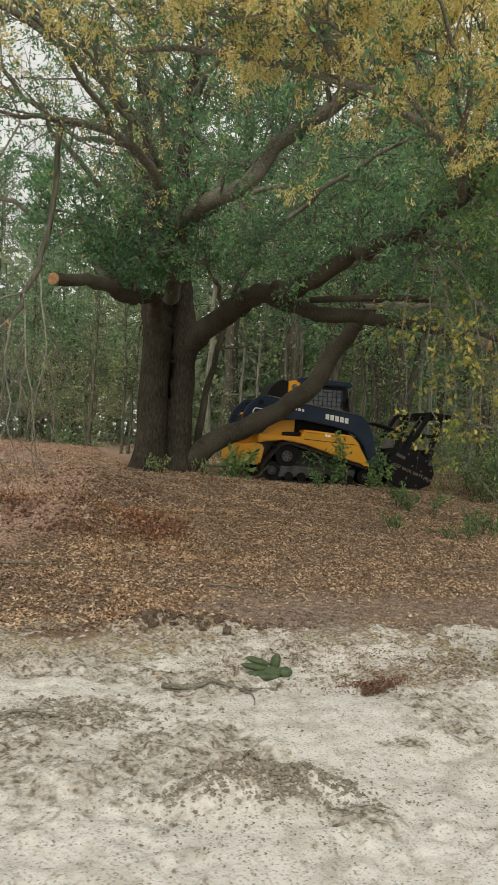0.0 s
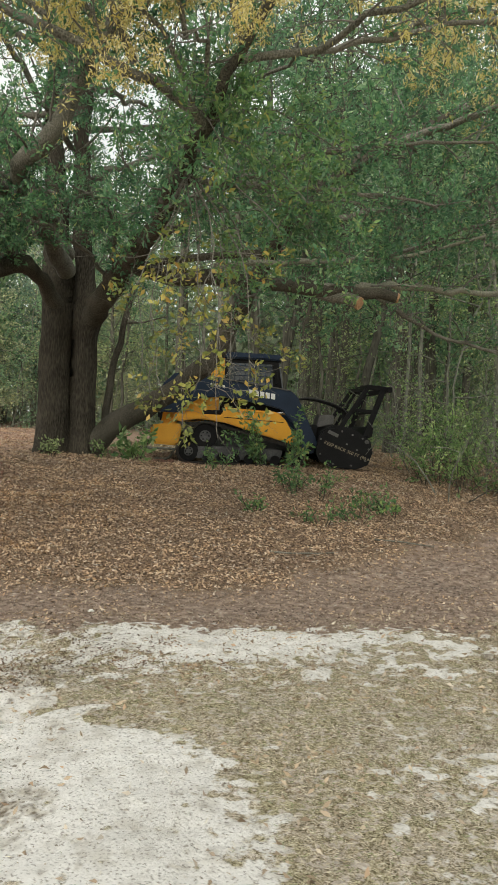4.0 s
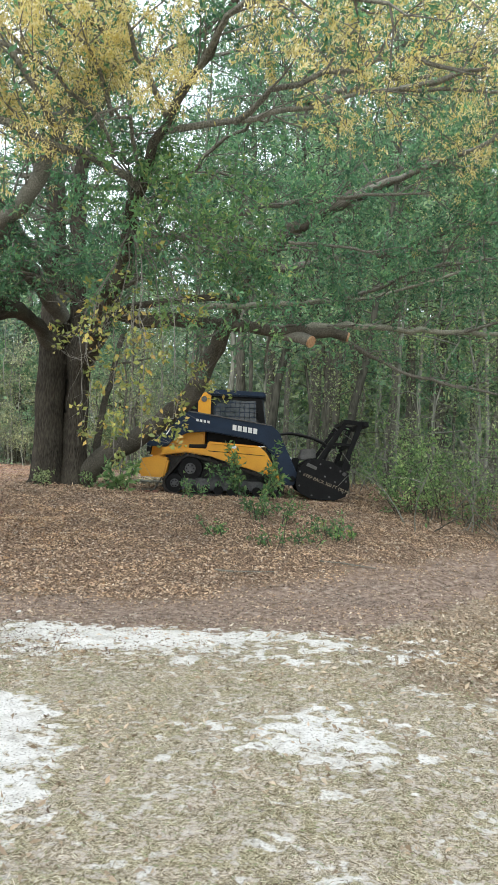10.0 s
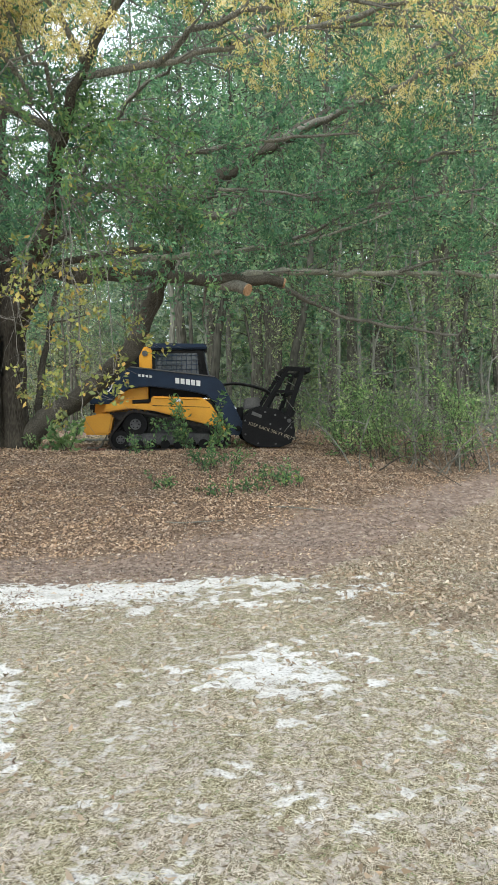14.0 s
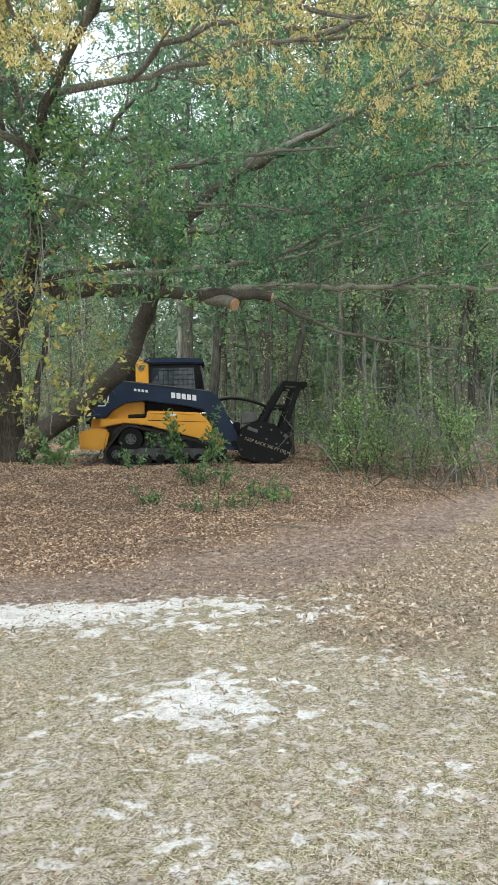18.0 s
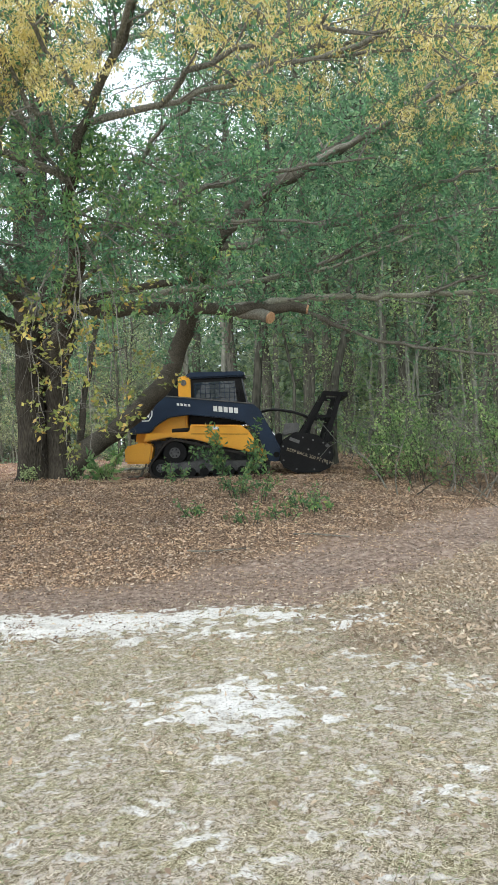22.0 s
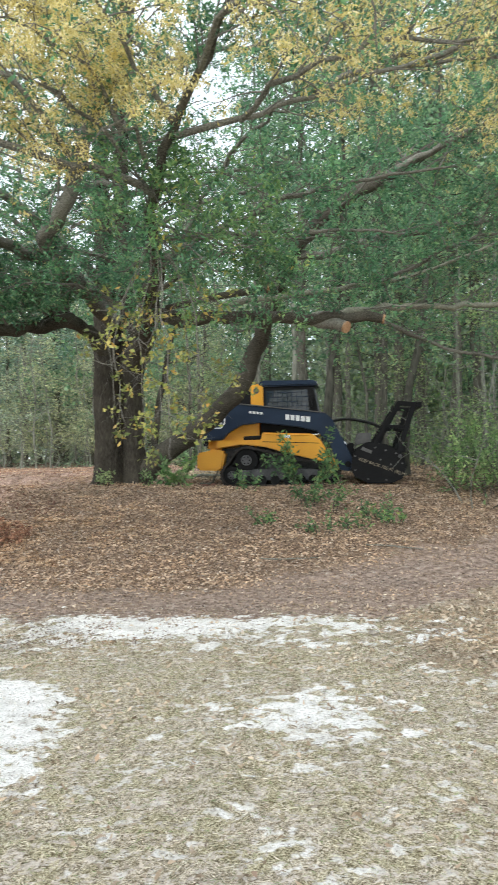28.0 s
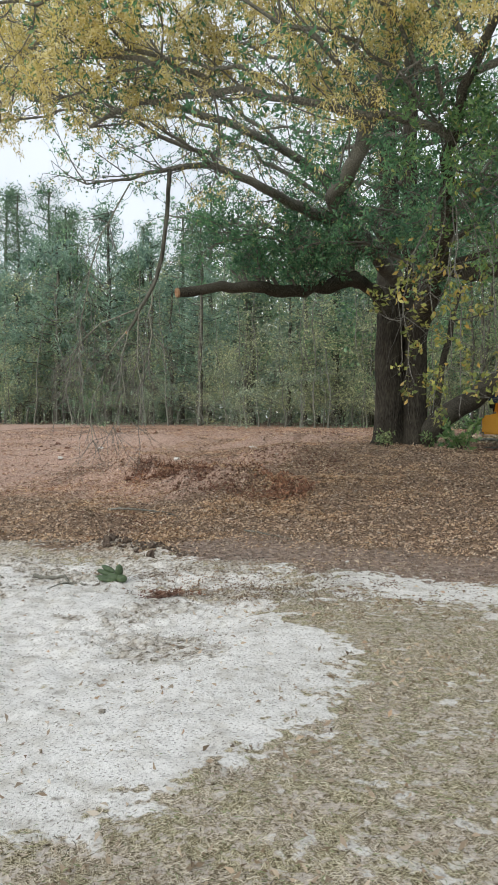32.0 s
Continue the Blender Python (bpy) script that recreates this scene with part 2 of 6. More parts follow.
def bark(name, dark, light, ridge=26.0, bump=0.8, grain=(1, 1, 0.16)):
    m, n, l, b = material(name)
    tc = n.new("ShaderNodeTexCoord")
    mp = n.new("ShaderNodeMapping")
    mp.inputs["Scale"].default_value = grain
    l.new(tc.outputs["Object"], mp.inputs["Vector"])
    v = n.new("ShaderNodeTexVoronoi")
    v.inputs["Scale"].default_value = ridge
    l.new(mp.outputs["Vector"], v.inputs["Vector"])
    n1 = n.new("ShaderNodeTexNoise")
    n1.inputs["Scale"].default_value = ridge * 0.7
    n1.inputs["Detail"].default_value = 8
    l.new(mp.outputs["Vector"], n1.inputs["Vector"])
    n2 = n.new("ShaderNodeTexNoise")
    n2.inputs["Scale"].default_value = 2.0
    n2.inputs["Detail"].default_value = 5
    l.new(tc.outputs["Object"], n2.inputs["Vector"])
    mul = n.new("ShaderNodeMath")
    mul.operation = "MULTIPLY"
    l.new(v.outputs["Distance"], mul.inputs[0])
    l.new(n1.outputs["Fac"], mul.inputs[1])
    add = n.new("ShaderNodeMath")
    add.operation = "MULTIPLY_ADD"
    add.inputs[1].default_value = 0.6
    l.new(n2.outputs["Fac"], add.inputs[0])
    l.new(mul.outputs[0], add.inputs[2])
    r = ramp(n, [(0.25, dark), (0.75, light)])
    l.new(add.outputs[0], r.inputs["Fac"])
    l.new(r.outputs["Color"], b.inputs["Base Color"])
    b.inputs["Roughness"].default_value = 0.9
    b.inputs["Specular IOR Level"].default_value = 0.15
    bp = n.new("ShaderNodeBump")
    bp.inputs["Strength"].default_value = bump
    bp.inputs["Distance"].default_value = 0.03
    l.new(mul.outputs[0], bp.inputs["Height"])
    l.new(bp.outputs["Normal"], b.inputs["Normal"])
    return m


def ground_material():
    m, n, l, b = material("soil_and_litter")
    tc = n.new("ShaderNodeTexCoord")

    def noise_tex(scale, detail=6):
        t = n.new("ShaderNodeTexNoise")
        t.inputs["Scale"].default_value = scale
        t.inputs["Detail"].default_value = detail
        l.new(tc.outputs["Object"], t.inputs["Vector"])
        return t

    coarse, mid, fine = noise_tex(1.7, 12), noise_tex(9, 10), noise_tex(60, 6)
    vor = n.new("ShaderNodeTexVoronoi")
    vor.inputs["Scale"].default_value = 26
    l.new(tc.outputs["Object"], vor.inputs["Vector"])

    def blend(c1, c2, tex, lo=0.35, hi=0.65):
        r = ramp(n, [(lo, c1), (hi, c2)])
        l.new(tex, r.inputs["Fac"])
        return r.outputs["Color"]

    def mask(name, by=None, weight=0.9, lo=0.8, hi=1.02):
        a = n.new("ShaderNodeAttribute")
        a.attribute_name = name
        w = n.new("ShaderNodeMath")
        w.operation = "MULTIPLY_ADD"
        w.inputs[1].default_value = weight
        l.new((by or mid).outputs["Fac"], w.inputs[0])
        l.new(a.outputs["Fac"], w.inputs[2])
        c = n.new("ShaderNodeMapRange")
        c.inputs["From Min"].default_value = lo
        c.inputs["From Max"].default_value = hi
        l.new(w.outputs[0], c.inputs["Value"])
        return c.outputs["Result"]

    def over(base, top, fac):
        x = n.new("ShaderNodeMixRGB")
        l.new(fac, x.inputs[0])
        l.new(base, x.inputs[1])
        l.new(top, x.inputs[2])
        return x.outputs["Color"]

    bits, specks, lumps = noise_tex(5.5, 14), noise_tex(34, 12), noise_tex(13, 14)
    def fibre(turn, seed):
        mp = n.new("ShaderNodeMapping")
        mp.vector_type = "TEXTURE"
        mp.inputs["Location"].default_value = (seed, seed * 2, 0)
        mp.inputs["Rotation"].default_value = (0, 0, turn)
        mp.inputs["Scale"].default_value = (1 / 26, 1 / 170, 1)
        l.new(tc.outputs["Object"], mp.inputs["Vector"])
        t = n.new("ShaderNodeTexNoise")
        t.inputs["Scale"].default_value = 1.0
        t.inputs["Detail"].default_value = 3
        t.inputs["Distortion"].default_value = 1.6
        l.new(mp.outputs["Vector"], t.inputs["Vector"])
        return t.outputs["Fac"]

    strands = fibre(0.2, 3.1)
    for turn, seed in ((1.2, 8.3), (2.3, 17.7)):
        mx = n.new("ShaderNodeMath")
        mx.operation = "MAXIMUM"
        l.new(strands, mx.inputs[0])
        l.new(fibre(turn, seed), mx.inputs[1])
        strands = mx.outputs[0]
    thatch = ramp(n, [(0.5, (0.1, 0.08, 0.05)), (0.56, (0.36, 0.305, 0.215)), (0.62, (0.66, 0.585, 0.465)), (0.72, (0.86, 0.8, 0.7))])
    l.new(strands, thatch.inputs["Fac"])
    tuft = ramp(n, [(0.44, (0.72, 0.76, 0.48)), (0.56, (1, 0.985, 0.97))])
    l.new(bits.outputs["Fac"], tuft.inputs["Fac"])
    green = n.new("ShaderNodeMixRGB")
    green.blend_type = "MULTIPLY"
    green.inputs[0].default_value = 0.45
    l.new(thatch.outputs["Color"], green.inputs[1])
    l.new(tuft.outputs["Color"], green.inputs[2])
    col = green.outputs["Color"]
    pale = ramp(n, [(0.515, (0, 0, 0)), (0.55, (0.85, 0.85, 0.85))])
    crisp = n.new("ShaderNodeMath")
    crisp.operation = "MULTIPLY_ADD"
    crisp.inputs[1].default_value = 0.45
    half = n.new("ShaderNodeMath")
    half.operation = "MULTIPLY"
    half.inputs[1].default_value = 0.55
    l.new(lumps.outputs["Fac"], half.inputs[0])
    l.new(specks.outputs["Fac"], crisp.inputs[0])
    l.new(half.outputs[0], crisp.inputs[2])
    l.new(crisp.outputs[0], pale.inputs["Fac"])
    col = over(col, blend((0.44, 0.385, 0.33), (0.72, 0.645, 0.575), fine.outputs["Fac"]), pale.outputs["Color"])
    col = over(col, blend((0.19, 0.14, 0.11), (0.41, 0.315, 0.253), lumps.outputs["Fac"]), mask("dirt", specks, 1.4, 0.95, 1.25))
    col = over(col, blend((0.075, 0.05, 0.036), (0.33, 0.235, 0.165), specks.outputs["Fac"], 0.36, 0.62), mask("leaves", specks, 1.4, 0.95, 1.25))
    col = over(col, blend((0.17, 0.125, 0.085), (0.46, 0.37, 0.27), specks.outputs["Fac"], 0.35, 0.65), mask("rleaves", specks, 1.5, 1.05, 1.35))
    col = over(col, blend((0.22, 0.135, 0.1), (0.58, 0.415, 0.325), specks.outputs["Fac"], 0.34, 0.64), mask("red", lumps, 1.2, 0.85, 1.1))
    sand = blend((0.67, 0.642, 0.593), (0.84, 0.815, 0.77), coarse.outputs["Fac"], 0.36, 0.56)
    sand2 = blend((0.57, 0.545, 0.5), (0.85, 0.833, 0.8), mid.outputs["Fac"], 0.32, 0.5)
    s = n.new("ShaderNodeMixRGB")
    s.inputs[0].default_value = 0.5
    l.new(sand, s.inputs[1])
    l.new(sand2, s.inputs[2])
    crumbs = noise_tex(75, 5)
    grit = ramp(n, [(0.34, (0.25, 0.22, 0.18)), (0.42, (0.85, 0.85, 0.85)), (0.5, (1, 1, 1))])
    l.new(crumbs.outputs["Fac"], grit.inputs["Fac"])
    blotch = ramp(n, [(0.36, (0.78, 0.76, 0.72)), (0.46, (1, 1, 1))])
    l.new(bits.outputs["Fac"], blotch.inputs["Fac"])
    top = s.outputs["Color"]
    for tint in (grit, blotch):
        x = n.new("ShaderNodeMixRGB")
        x.blend_type = "MULTIPLY"
        x.inputs[0].default_value = 0.7
        l.new(top, x.inputs[1])
        l.new(tint.outputs["Color"], x.inputs[2])
        top = x.outputs["Color"]
    col = over(col, top, mask("sand", lumps, 2.6, 1.72, 1.95))
    col = over(col, blend((0.17, 0.14, 0.105), (0.58, 0.535, 0.46), specks.outputs["Fac"], 0.38, 0.6), mask("churn", lumps, 1.9, 1.12, 1.5))
    l.new(col, b.inputs["Base Color"])
    b.inputs["Roughness"].default_value = 0.95
    b.inputs["Specular IOR Level"].default_value = 0.1
    h = n.new("ShaderNodeMath")
    h.operation = "ADD"
    l.new(strands, h.inputs[0])
    l.new(lumps.outputs["Fac"], h.inputs[1])
    h2 = n.new("ShaderNodeMath")
    h2.operation = "MULTIPLY_ADD"
    h2.inputs[1].default_value = 0.55
    l.new(specks.outputs["Fac"], h2.inputs[0])
    l.new(h.outputs[0], h2.inputs[2])
    bp = n.new("ShaderNodeBump")
    bp.inputs["Strength"].default_value = 0.7
    bp.inputs["Distance"].default_value = 0.03
    l.new(h2.outputs[0], bp.inputs["Height"])
    l.new(bp.outputs["Normal"], b.inputs["Normal"])
    return m


M_GROUND = ground_material()
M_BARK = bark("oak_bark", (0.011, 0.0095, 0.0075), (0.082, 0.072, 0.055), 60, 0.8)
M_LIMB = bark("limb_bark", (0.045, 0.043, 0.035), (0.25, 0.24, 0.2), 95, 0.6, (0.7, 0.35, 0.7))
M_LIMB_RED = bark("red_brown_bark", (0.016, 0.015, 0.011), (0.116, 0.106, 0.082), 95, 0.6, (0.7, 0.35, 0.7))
M_DARKBARK = bark("dark_forest_bark", (0.02, 0.02, 0.016), (0.1, 0.098, 0.078), 24)
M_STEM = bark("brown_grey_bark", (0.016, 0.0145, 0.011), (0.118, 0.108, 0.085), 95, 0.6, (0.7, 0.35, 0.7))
M_PALELIMB = bark("pale_limb_bark", (0.1, 0.1, 0.075), (0.36, 0.355, 0.28), 95, 0.5, (0.7, 0.35, 0.7))
M_TWIG = coat("twig_bark", (0.075, 0.07, 0.06), (0.27, 0.255, 0.22), 14, 0.9)
M_GREYBARK = bark("pale_bark", (0.09, 0.092, 0.076), (0.28, 0.285, 0.235), 20)
M_WOODBARK = bark("forest_bark", (0.035, 0.034, 0.027), (0.155, 0.15, 0.12), 24)
M_CUT = coat("fresh_cut_wood", (0.3, 0.16, 0.075), (0.52, 0.33, 0.19), 20, 0.8)
M_OAKLEAF = leafy("oak_leaf", [(0.0, (0.06, 0.15, 0.085)), (0.45, (0.118, 0.28, 0.148)), (0.88, (0.205, 0.4, 0.21)), (1.0, (0.4, 0.5, 0.25))], 0.5, 0.34)
M_DROOP = leafy("yellowing_leaf", [(0.0, (0.13, 0.17, 0.05)), (0.5, (0.33, 0.36, 0.1)), (0.85, (0.52, 0.46, 0.14)), (1.0, (0.5, 0.28, 0.08))])
M_CATKIN = leafy("catkin", [(0.0, (0.55, 0.46, 0.14)), (0.5, (0.79, 0.675, 0.28)), (1.0, (0.9, 0.82, 0.52))], 0.8, 0.5, 0.3)
M_WOODLEAF = leafy("wood_leaf", [(0.0, (0.1, 0.205, 0.12)), (0.5, (0.205, 0.37, 0.215)), (1.0, (0.39, 0.54, 0.33))], 0.55, 0.5)
M_OLIVELEAF = leafy("spring_leaf", [(0.0, (0.2, 0.28, 0.135)), (0.5, (0.35, 0.445, 0.22)), (1.0, (0.54, 0.61, 0.35))], 0.55, 0.5)
# spring leaf taken paler still: light on the sparse far crowns is in the colour
M_LITSPRINGLEAF = leafy("lit_spring_leaf", [(0.0, (0.3, 0.35, 0.21)), (0.5, (0.48, 0.53, 0.33)), (1.0, (0.66, 0.68, 0.48))], 0.6, 0.5)
# distance haze is mixed into this leaf colour: paler and bluer
M_HAZEDLEAF = leafy("hazed_far_leaf", [(0.0, (0.22, 0.3, 0.22)), (0.5, (0.38, 0.475, 0.36)), (1.0, (0.55, 0.62, 0.5))], 0.6, 0.5)
M_PINE = leafy("pine_needle", [(0.0, (0.08, 0.16, 0.1)), (0.5, (0.15, 0.255, 0.165)), (1.0, (0.26, 0.37, 0.25))], 0.6, 0.35)
M_YOUNGPINE = leafy("young_pine_needle", [(0.0, (0.15, 0.25, 0.2)), (0.5, (0.25, 0.39, 0.31)), (1.0, (0.4, 0.54, 0.46))], 0.6, 0.4)
M_BRIGHT = leafy("young_oak_leaf", [(0.0, (0.07, 0.16, 0.07)), (0.5, (0.15, 0.29, 0.115)), (0.9, (0.26, 0.4, 0.16)), (1.0, (0.42, 0.4, 0.13))])
M_BUSH = leafy("bush_leaf", [(0.0, (0.12, 0.24, 0.09)), (0.5, (0.25, 0.41, 0.16)), (1.0, (0.46, 0.57, 0.28))], 0.45, 0.5)
# the darkest leaf tones stand in for shaded gaps in the litter
M_LITTER = leafy("fallen_leaf", [(0.0, (0.1, 0.065, 0.045)), (0.22, (0.26, 0.175, 0.12)), (0.45, (0.46, 0.32, 0.217)), (0.85, (0.57, 0.425, 0.307)), (1.0, (0.64, 0.545, 0.45))], 0.75, 0.1, 0.5)
M_RUSTLEAF = leafy("rust_leaf", [(0.0, (0.14, 0.07, 0.035)), (0.4, (0.4, 0.255, 0.15)), (0.85, (0.55, 0.39, 0.255)), (1.0, (0.63, 0.51, 0.38))], 0.75, 0.1, 0.5)
M_REDBIT = leafy("red_bit", [(0.0, (0.09, 0.04, 0.025)), (0.6, (0.24, 0.115, 0.075)), (1.0, (0.42, 0.25, 0.17))], 0.9, 0.0)
M_TANLEAF = leafy("tan_leaf", [(0.0, (0.2, 0.145, 0.095)), (0.4, (0.37, 0.285, 0.205)), (0.85, (0.49, 0.4, 0.31)), (1.0, (0.6, 0.525, 0.435))], 0.75, 0.1, 0.5)
M_STRAW = leafy("dry_grass", [(0.0, (0.08, 0.06, 0.035)), (0.35, (0.3, 0.25, 0.165)), (0.65, (0.63, 0.565, 0.445)), (0.87, (0.74, 0.69, 0.58)), (0.89, (0.18, 0.22, 0.1)), (1.0, (0.32, 0.36, 0.19))], 0.85, 0.2, 0.3)
M_CRUMB = leafy("bark_crumb", [(0.0, (0.07, 0.057, 0.042)), (0.6, (0.18, 0.145, 0.11)), (1.0, (0.34, 0.29, 0.22))], 0.9, 0.0)
M_SOILBIT = leafy("soil_crumb", [(0.0, (0.13, 0.11, 0.085)), (0.6, (0.27, 0.235, 0.185)), (1.0, (0.42, 0.38, 0.31))], 0.95, 0.0)
M_PALECHIP = leafy("pale_chip", [(0.0, (0.3, 0.23, 0.15)), (0.5, (0.5, 0.42, 0.3)), (1.0, (0.68, 0.6, 0.46))], 0.9, 0.0)
M_BROWNBIT = leafy("brown_bit", [(0.0, (0.07, 0.045, 0.03)), (0.6, (0.2, 0.13, 0.09)), (1.0, (0.36, 0.25, 0.17))], 0.9, 0.0)
M_GRIT = leafy("track_grit", [(0.0, (0.11, 0.08, 0.068)), (0.5, (0.27, 0.2, 0.165)), (0.9, (0.42, 0.325, 0.268)), (1.0, (0.55, 0.47, 0.4))], 0.9, 0.0)
M_CHIP = leafy("wood_chip", [(0.0, (0.18, 0.095, 0.065)), (0.6, (0.4, 0.25, 0.18)), (1.0, (0.66, 0.53, 0.42))], 0.9, 0.0)


# ---- mesh helpers ----
def mesh_np(name, verts, quads, mat, smooth=False):
    verts, quads = np.asarray(verts, np.float32), np.asarray(quads, np.int32)
    me = bpy.data.meshes.new(name)
    me.vertices.add(len(verts))
    me.vertices.foreach_set("co", verts.ravel())
    me.loops.add(quads.size)
    me.loops.foreach_set("vertex_index", quads.ravel())
    me.polygons.add(len(quads))
    me.polygons.foreach_set("loop_start", np.arange(len(quads), dtype=np.int32) * quads.shape[1])
    if smooth:
        me.polygons.foreach_set("use_smooth", np.ones(len(quads), bool))
    me.update(calc_edges=True)
    me.materials.append(mat)
    return me


class Tubes:
    """Collects tapered tubes into one mesh."""

    def __init__(self):
        self.v, self.q, self.n = [], [], 0

    def add(self, pts, radii, sides=6):
        pts = np.asarray(pts, float)
        radii = np.broadcast_to(np.asarray(radii, float), (len(pts),))
        tan = np.gradient(pts, axis=0)
        tan /= np.linalg.norm(tan, axis=1)[:, None] + 1e-9
        ref = np.array((0.31, 0.17, 0.93)) if abs(tan[0, 2]) < 0.8 else np.array((0.93, 0.3, 0.1))
        u = np.cross(tan, ref)
        u /= np.linalg.norm(u, axis=1)[:, None] + 1e-9
        w = np.cross(tan, u)
        a = np.linspace(0, 2 * np.pi, sides, endpoint=False)
        ring = pts[:, None] + radii[:, None, None] * (np.cos(a)[None, :, None] * u[:, None] + np.sin(a)[None, :, None] * w[:, None])
        k = len(pts)
        idx = self.n + np.arange(k * sides).reshape(k, sides)
        nxt = np.roll(idx, -1, 1)
        self.q.append(np.stack([idx[:-1], nxt[:-1], nxt[1:], idx[1:]], -1).reshape(-1, 4))
        self.v.append(ring.reshape(-1, 3))
        self.n += k * sides

    def mesh(self, name, mat):
        return mesh_np(name, np.concatenate(self.v), np.concatenate(self.q), mat, True)


def leaf_mesh(name, at, along, size, width, mat, r=rng, curl=0.25):
    """Many leaves in one mesh: each a folded blade of four corners, from its base 'at' along its own direction."""
    at, along = np.asarray(at, float), np.asarray(along, float)
    n = len(at)
    along = along / (np.linalg.norm(along, axis=1)[:, None] + 1e-9)
    side = np.cross(along, r.normal(size=(n, 3)))
    side /= np.linalg.norm(side, axis=1)[:, None] + 1e-9
    up = np.cross(side, along)
    s = (np.asarray(size) * r.uniform(0.7, 1.3, n))[:, None]
    w = s * width
    mid = at + along * s * 0.5 + up * s * curl * 0.35
    v = np.stack([at, mid + side * w * 0.5, at + along * s - up * s * curl * 0.3, mid - side * w * 0.5], 1)
    return mesh_np(name, v.reshape(-1, 3), np.arange(4 * n).reshape(-1, 4), mat)


def smooth_line(pts, step=0.25, wobble=0.02, r=rng):
    """A limb's line: a soft curve through the points, with small kinks."""
    p = np.asarray(pts, float)
    ext = np.vstack([2 * p[0] - p[1], p, 2 * p[-1] - p[-2]])
    out = []
    for i in range(1, len(ext) - 2):
        a, b, c, d = ext[i - 1:i + 3]
        k = max(2, int(np.linalg.norm(c - b) / step))
        t = np.linspace(0, 1, k, endpoint=False)[:, None]
        out.append(0.5 * (2 * b + (c - a) * t + (2 * a - 5 * b + 4 * c - d) * t * t + (3 * b - a - 3 * c + d) * t ** 3))
    line = np.vstack(out + [p[-1:]])
    line[1:-1] += r.normal(size=(len(line) - 2, 3)) * wobble
    return line


def part(name, data, mat, parent, label=""):
    """Links a mesh or bmesh as one mesh object under a thing or a part."""
    if isinstance(data, bmesh.types.BMesh):
        me = bpy.data.meshes.new(name)
        bmesh.ops.recalc_face_normals(data, faces=data.faces)
        data.to_mesh(me)
        data.free()
        me.materials.append(mat)
        data = me
    ob = new(name, data)
    ob.parent = parent
    return tagged(ob, label)


def thing(name, at, label, category, group="", kind=""):
    ob = new(name)
    ob.location = at
    return tagged(ob, label, category, group, kind)


# ---- ground ----
def spaced(stops):
    """Grid lines with a spacing of their own in each stretch."""
    out = []
    for a, b, s in stops:
        out.append(np.arange(a, b - 1e-6, s))
    return np.concatenate(out + [[stops[-1][1]]])


gx = spaced([(-400, -60, 34), (-60, -20, 2), (-20, -7, 0.5), (-7, -3.6, 0.1), (-3.6, 1.2, 0.035), (1.2, 6, 0.05), (6, 10, 0.12), (10, 20, 0.5), (20, 60, 2), (60, 400, 34)])
gy = spaced([(-400, -40, 36), (-40, -6, 2), (-6, -0.4, 0.35), (-0.4, 1, 0.05), (1, 5.4, 0.035), (5.4, 7.2, 0.05), (7.2, 13.6, 0.075), (13.6, 26, 0.4), (26, 80, 2), (80, 400, 32)])
GX, GY = np.meshgrid(gx, gy)
GZ = ground_z(GX, GY)
nx, ny = len(gx), len(gy)
gidx = np.arange(nx * ny).reshape(ny, nx)
g_me = mesh_np("ground", np.stack([GX, GY, GZ], -1).reshape(-1, 3), np.stack([gidx[:-1, :-1], gidx[:-1, 1:], gidx[1:, 1:], gidx[1:, :-1]], -1).reshape(-1, 4), M_GROUND, True)
for key, val in zones(GX, GY).items():
    g_me.attributes.new(key, "FLOAT", "POINT").data.foreach_set("value", val.astype(np.float32).ravel())
ground = tagged(new("ground", g_me), "sandy yard with dry grass, leaf litter bank and churned red soil", "ground", kind="structure")

# ---- the oak ----
OAK = Vector((-0.49, 13.0, float(land(-0.49, 13.0))))
oak = thing("oak_tree", OAK, "large spreading evergreen oak with twin-stemmed dark trunk", "tree")


